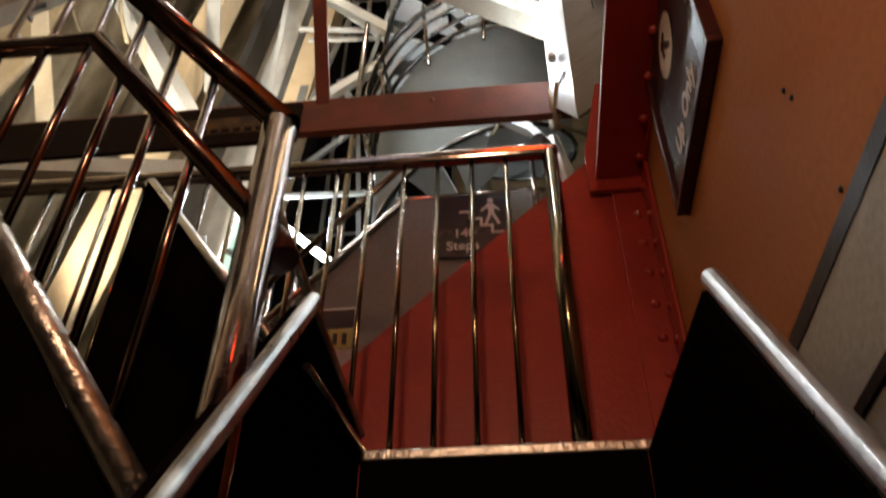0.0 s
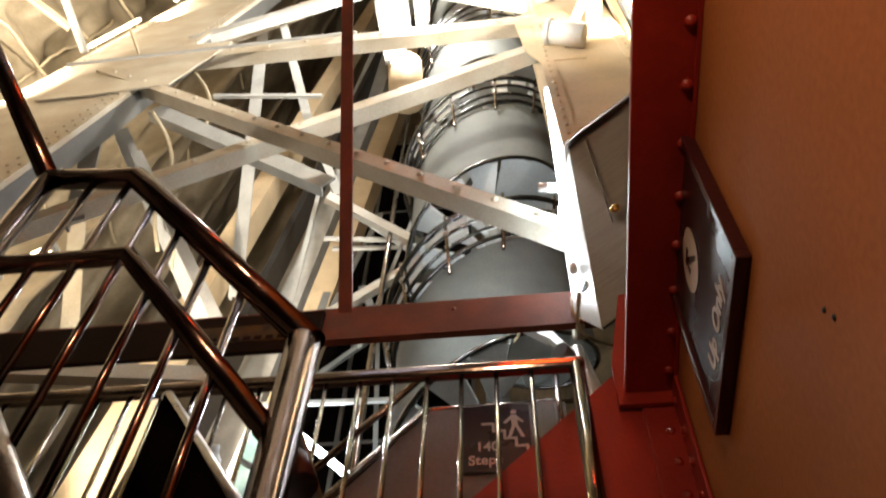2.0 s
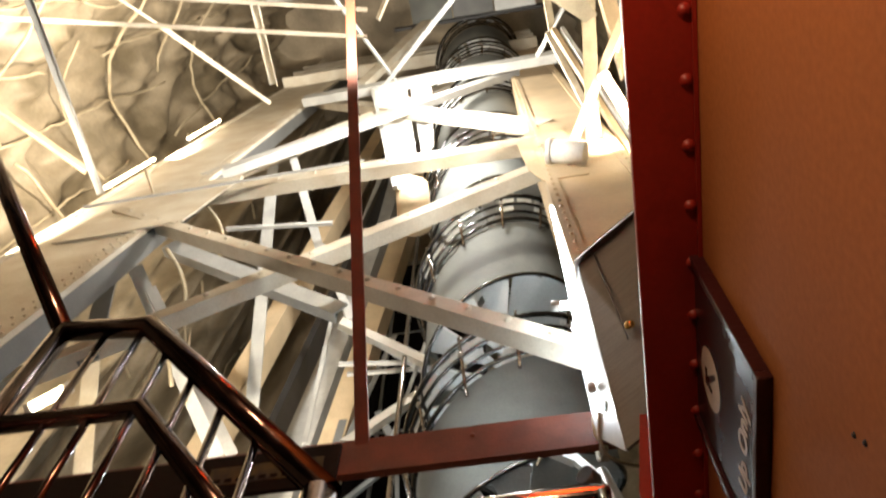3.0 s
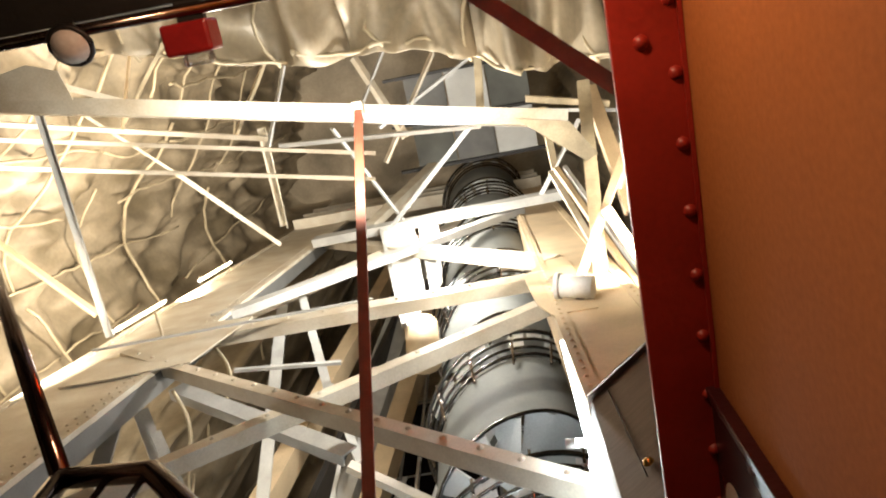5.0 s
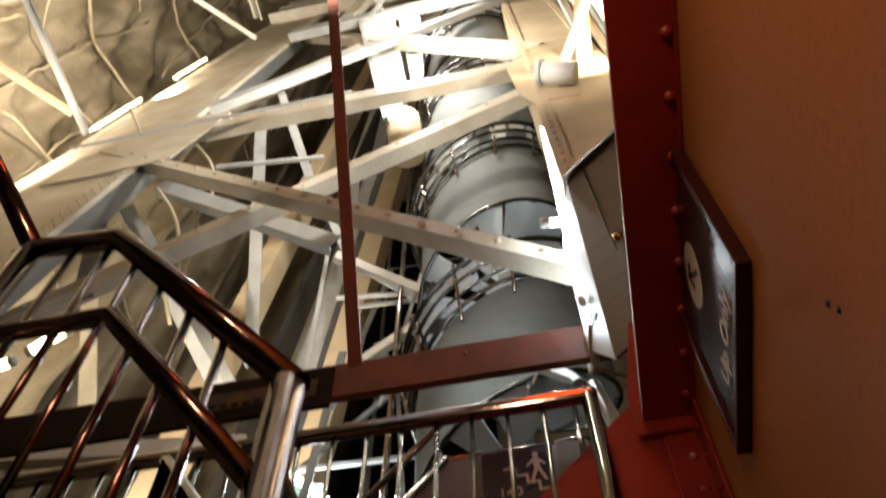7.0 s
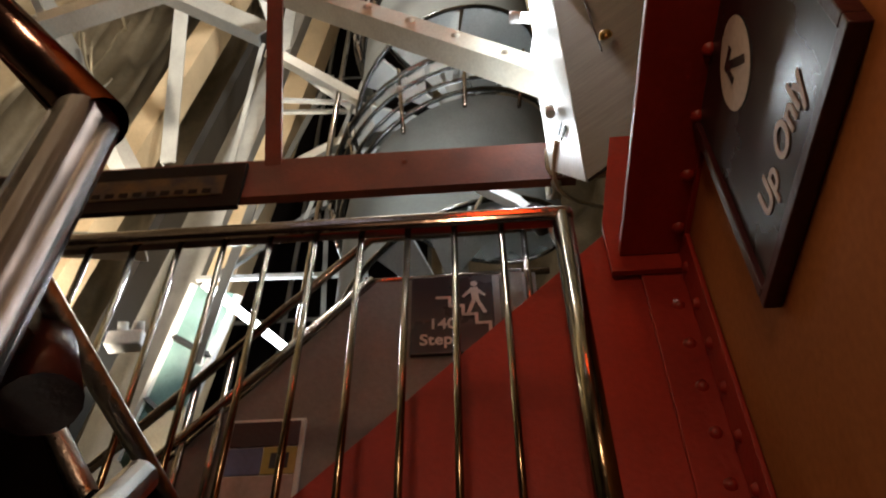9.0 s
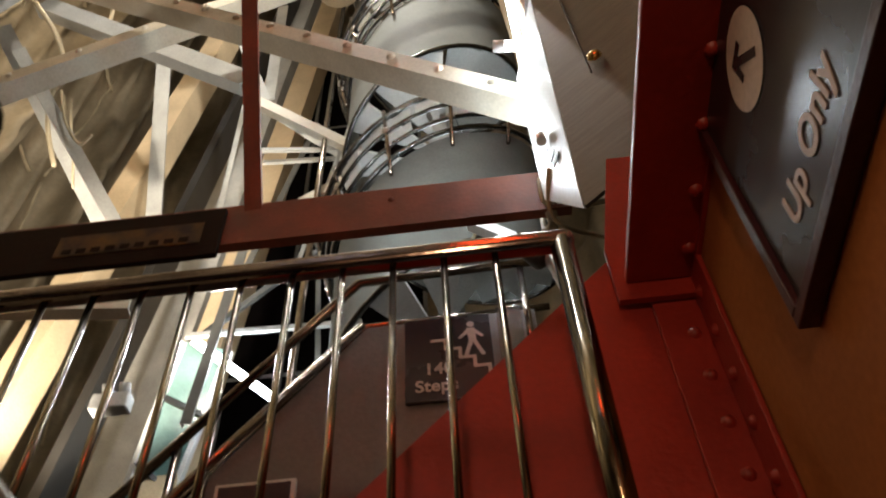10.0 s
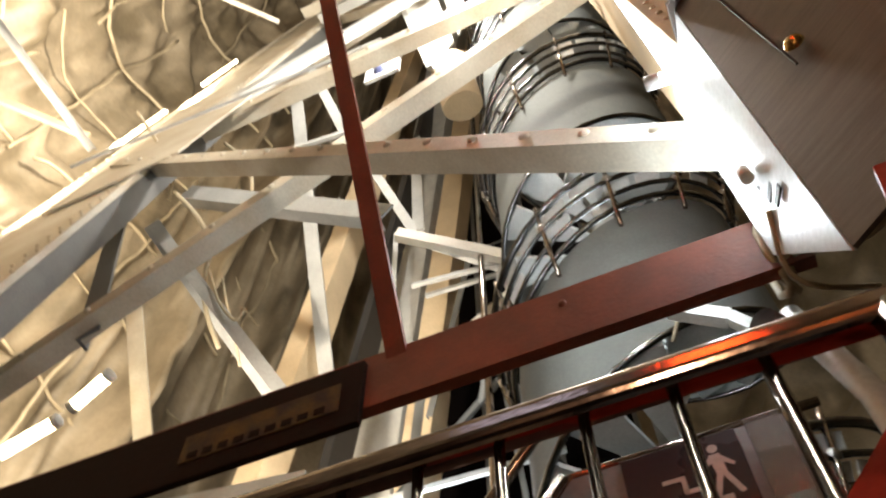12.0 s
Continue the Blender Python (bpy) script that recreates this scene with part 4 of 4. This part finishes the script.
girder("strut", (1.36, 1.38, 9.91), (1.51, 2.67, 8.81), 0.168, 0.084, BEIGE, "beige-painted steel strut under the skin", group="frame struts")
girder("strut", (1.52, 1.65, 8.27), (0.66, 2.73, 7.15), 0.092, 0.046, BEIGE, "beige-painted steel strut under the skin", group="frame struts")
girder("strut", (0.8, 1.57, 10.23), (0.84, 2.55, 9.94), 0.084, 0.042, STRAP, "warm-lit yellowish painted bracing bar", group="frame struts")
girder("strut", (1.23, 1.8, 10.2), (0.61, 2.59, 9.91), 0.098, 0.049, GREY, "pale grey painted steel strut of the inner frame", group="frame struts")
girder("strut", (0.7, 1.71, 11.24), (2.15, 1.99, 11.25), 0.069, 0.035, GREY, "pale grey painted steel strut of the inner frame", group="frame struts")
girder("strut", (0.4, 2.64, 7.1), (1.3, 2.93, 6.37), 0.073, 0.037, CREAM, "cream-painted steel strut of the frame", group="frame struts")
girder("strut", (0.81, 2.21, 9.6), (1.27, 3.04, 7.23), 0.060, 0.060, BEIGE, "beige-painted steel strut under the skin", group="frame struts")
girder("strut", (0.93, 2.26, 9.8), (1.35, 3.02, 7.45), 0.049, 0.049, GREY, "pale grey painted steel strut of the inner frame", group="frame struts")
girder("strut", (0.76, 2.29, 9.78), (1.15, 3.22, 7.17), 0.073, 0.036, CREAM, "cream-painted steel strut of the frame", group="frame struts")
girder("strut", (-2.33, 5.13, 5.13), (-0.95, 5.24, 5.19), 0.045, 0.023, GREY, "pale grey painted steel strut of the inner frame", group="frame struts")
girder("strut", (-3.81, 3.58, 4.13), (-2.03, 3.82, 4.13), 0.141, 0.071, CREAM, "cream-painted steel strut of the frame", group="frame struts")
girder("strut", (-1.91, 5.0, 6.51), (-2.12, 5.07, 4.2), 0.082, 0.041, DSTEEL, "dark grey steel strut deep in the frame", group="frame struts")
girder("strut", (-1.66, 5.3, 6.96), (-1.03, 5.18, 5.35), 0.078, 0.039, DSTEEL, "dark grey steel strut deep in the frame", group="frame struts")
girder("strut", (-1.79, 4.12, 6.94), (-0.89, 4.62, 6.68), 0.112, 0.056, CREAM, "cream-painted steel strut of the frame", group="frame struts")
girder("strut", (-1.58, 4.29, 5.31), (-1.01, 4.88, 6.74), 0.105, 0.052, CREAM, "cream-painted steel strut of the frame", group="frame struts")
girder("strut", (-2.09, 5.0, 7.51), (-0.99, 5.14, 7.52), 0.050, 0.025, GREY, "pale grey painted steel strut of the inner frame", group="frame struts")
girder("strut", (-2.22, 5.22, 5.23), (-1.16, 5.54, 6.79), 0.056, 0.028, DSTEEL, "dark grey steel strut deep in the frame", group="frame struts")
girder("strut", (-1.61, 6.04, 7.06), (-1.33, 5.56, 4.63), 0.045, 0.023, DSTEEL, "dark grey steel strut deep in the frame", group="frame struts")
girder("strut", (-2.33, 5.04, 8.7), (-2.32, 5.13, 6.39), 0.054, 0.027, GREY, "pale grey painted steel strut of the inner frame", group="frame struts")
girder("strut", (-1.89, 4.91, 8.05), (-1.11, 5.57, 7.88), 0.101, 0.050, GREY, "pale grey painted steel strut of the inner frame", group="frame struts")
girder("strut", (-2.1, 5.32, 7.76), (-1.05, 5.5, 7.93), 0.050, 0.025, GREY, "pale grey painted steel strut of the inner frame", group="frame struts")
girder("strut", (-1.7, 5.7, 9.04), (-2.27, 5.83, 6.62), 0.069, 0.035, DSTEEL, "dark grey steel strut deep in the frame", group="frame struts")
girder("strut", (-2.48, 4.49, 9.56), (-1.93, 4.7, 7.92), 0.095, 0.048, GREY, "pale grey painted steel strut of the inner frame", group="frame struts")
girder("strut", (-2.26, 5.21, 11.43), (-2.15, 5.22, 8.89), 0.140, 0.070, GREY, "pale grey painted steel strut of the inner frame", group="frame struts")
girder("strut", (-0.81, 4.54, 8.12), (-1.55, 5.23, 5.9), 0.039, 0.039, GREY, "pale grey painted steel strut of the inner frame", group="frame struts")

girder("strut", (-0.01, 3.3, 3.89), (0.19, 3.3, 3.72), 0.06, 0.05, WHITE, "short white bent bracket behind the cross beam", group="frame struts")
girder("strut", (0.19, 3.3, 3.72), (0.3, 3.3, 3.54), 0.05, 0.04, PALE, "short white bent bracket behind the cross beam", group="frame struts")

# ---- loose cords and low strip lamps ----
cord([(-3.26, 3.07, 6.96), (-3.13, 3.29, 6.8), (-3.11, 3.5, 6.64), (-3.23, 3.66, 6.51), (-3.3, 3.86, 6.36), (-3.29, 4.11, 6.17)], 0.02)
cord([(-3.41, 3.36, 8.6), (-3.29, 3.53, 8.49), (-3.26, 3.73, 8.34), (-3.37, 3.92, 8.18)], 0.02)
cord([(-3.06, 3.68, 6.45), (-3.1, 3.86, 6.34), (-3.13, 4.06, 6.22), (-3.18, 4.28, 6.08)], 0.012)
cord([(-2.95, 3.45, 6.16), (-2.93, 3.63, 5.98), (-2.84, 3.75, 5.86), (-2.74, 3.71, 5.9)], 0.012)
cord([(-3.7, 2.6, 8.03), (-3.66, 2.9, 7.94), (-3.67, 3.19, 7.85), (-3.81, 3.39, 7.78)], 0.016)
cord([(1.25, 2.17, 7.99), (1.34, 1.97, 8.06), (1.36, 1.75, 8.13)], 0.03)
cord([(-0.04, 3.6, 4.01), (0.02, 3.52, 4.08), (-0.0, 3.43, 4.14)], 0.01)
cord([(0.28, 2.38, 2.97), (0.27, 2.5, 2.88), (0.33, 2.56, 2.85), (0.46, 2.61, 2.84)], 0.008)
tube((-5.37, 4.18, 5.93), (-4.86, 4.16, 6.07), 0.05, TUBEW, "lit strip lamp low on the copper skin")
tube((-4.67, 4.12, 6.14), (-4.34, 4.05, 6.27), 0.05, TUBEW, "lit strip lamp low on the copper skin")
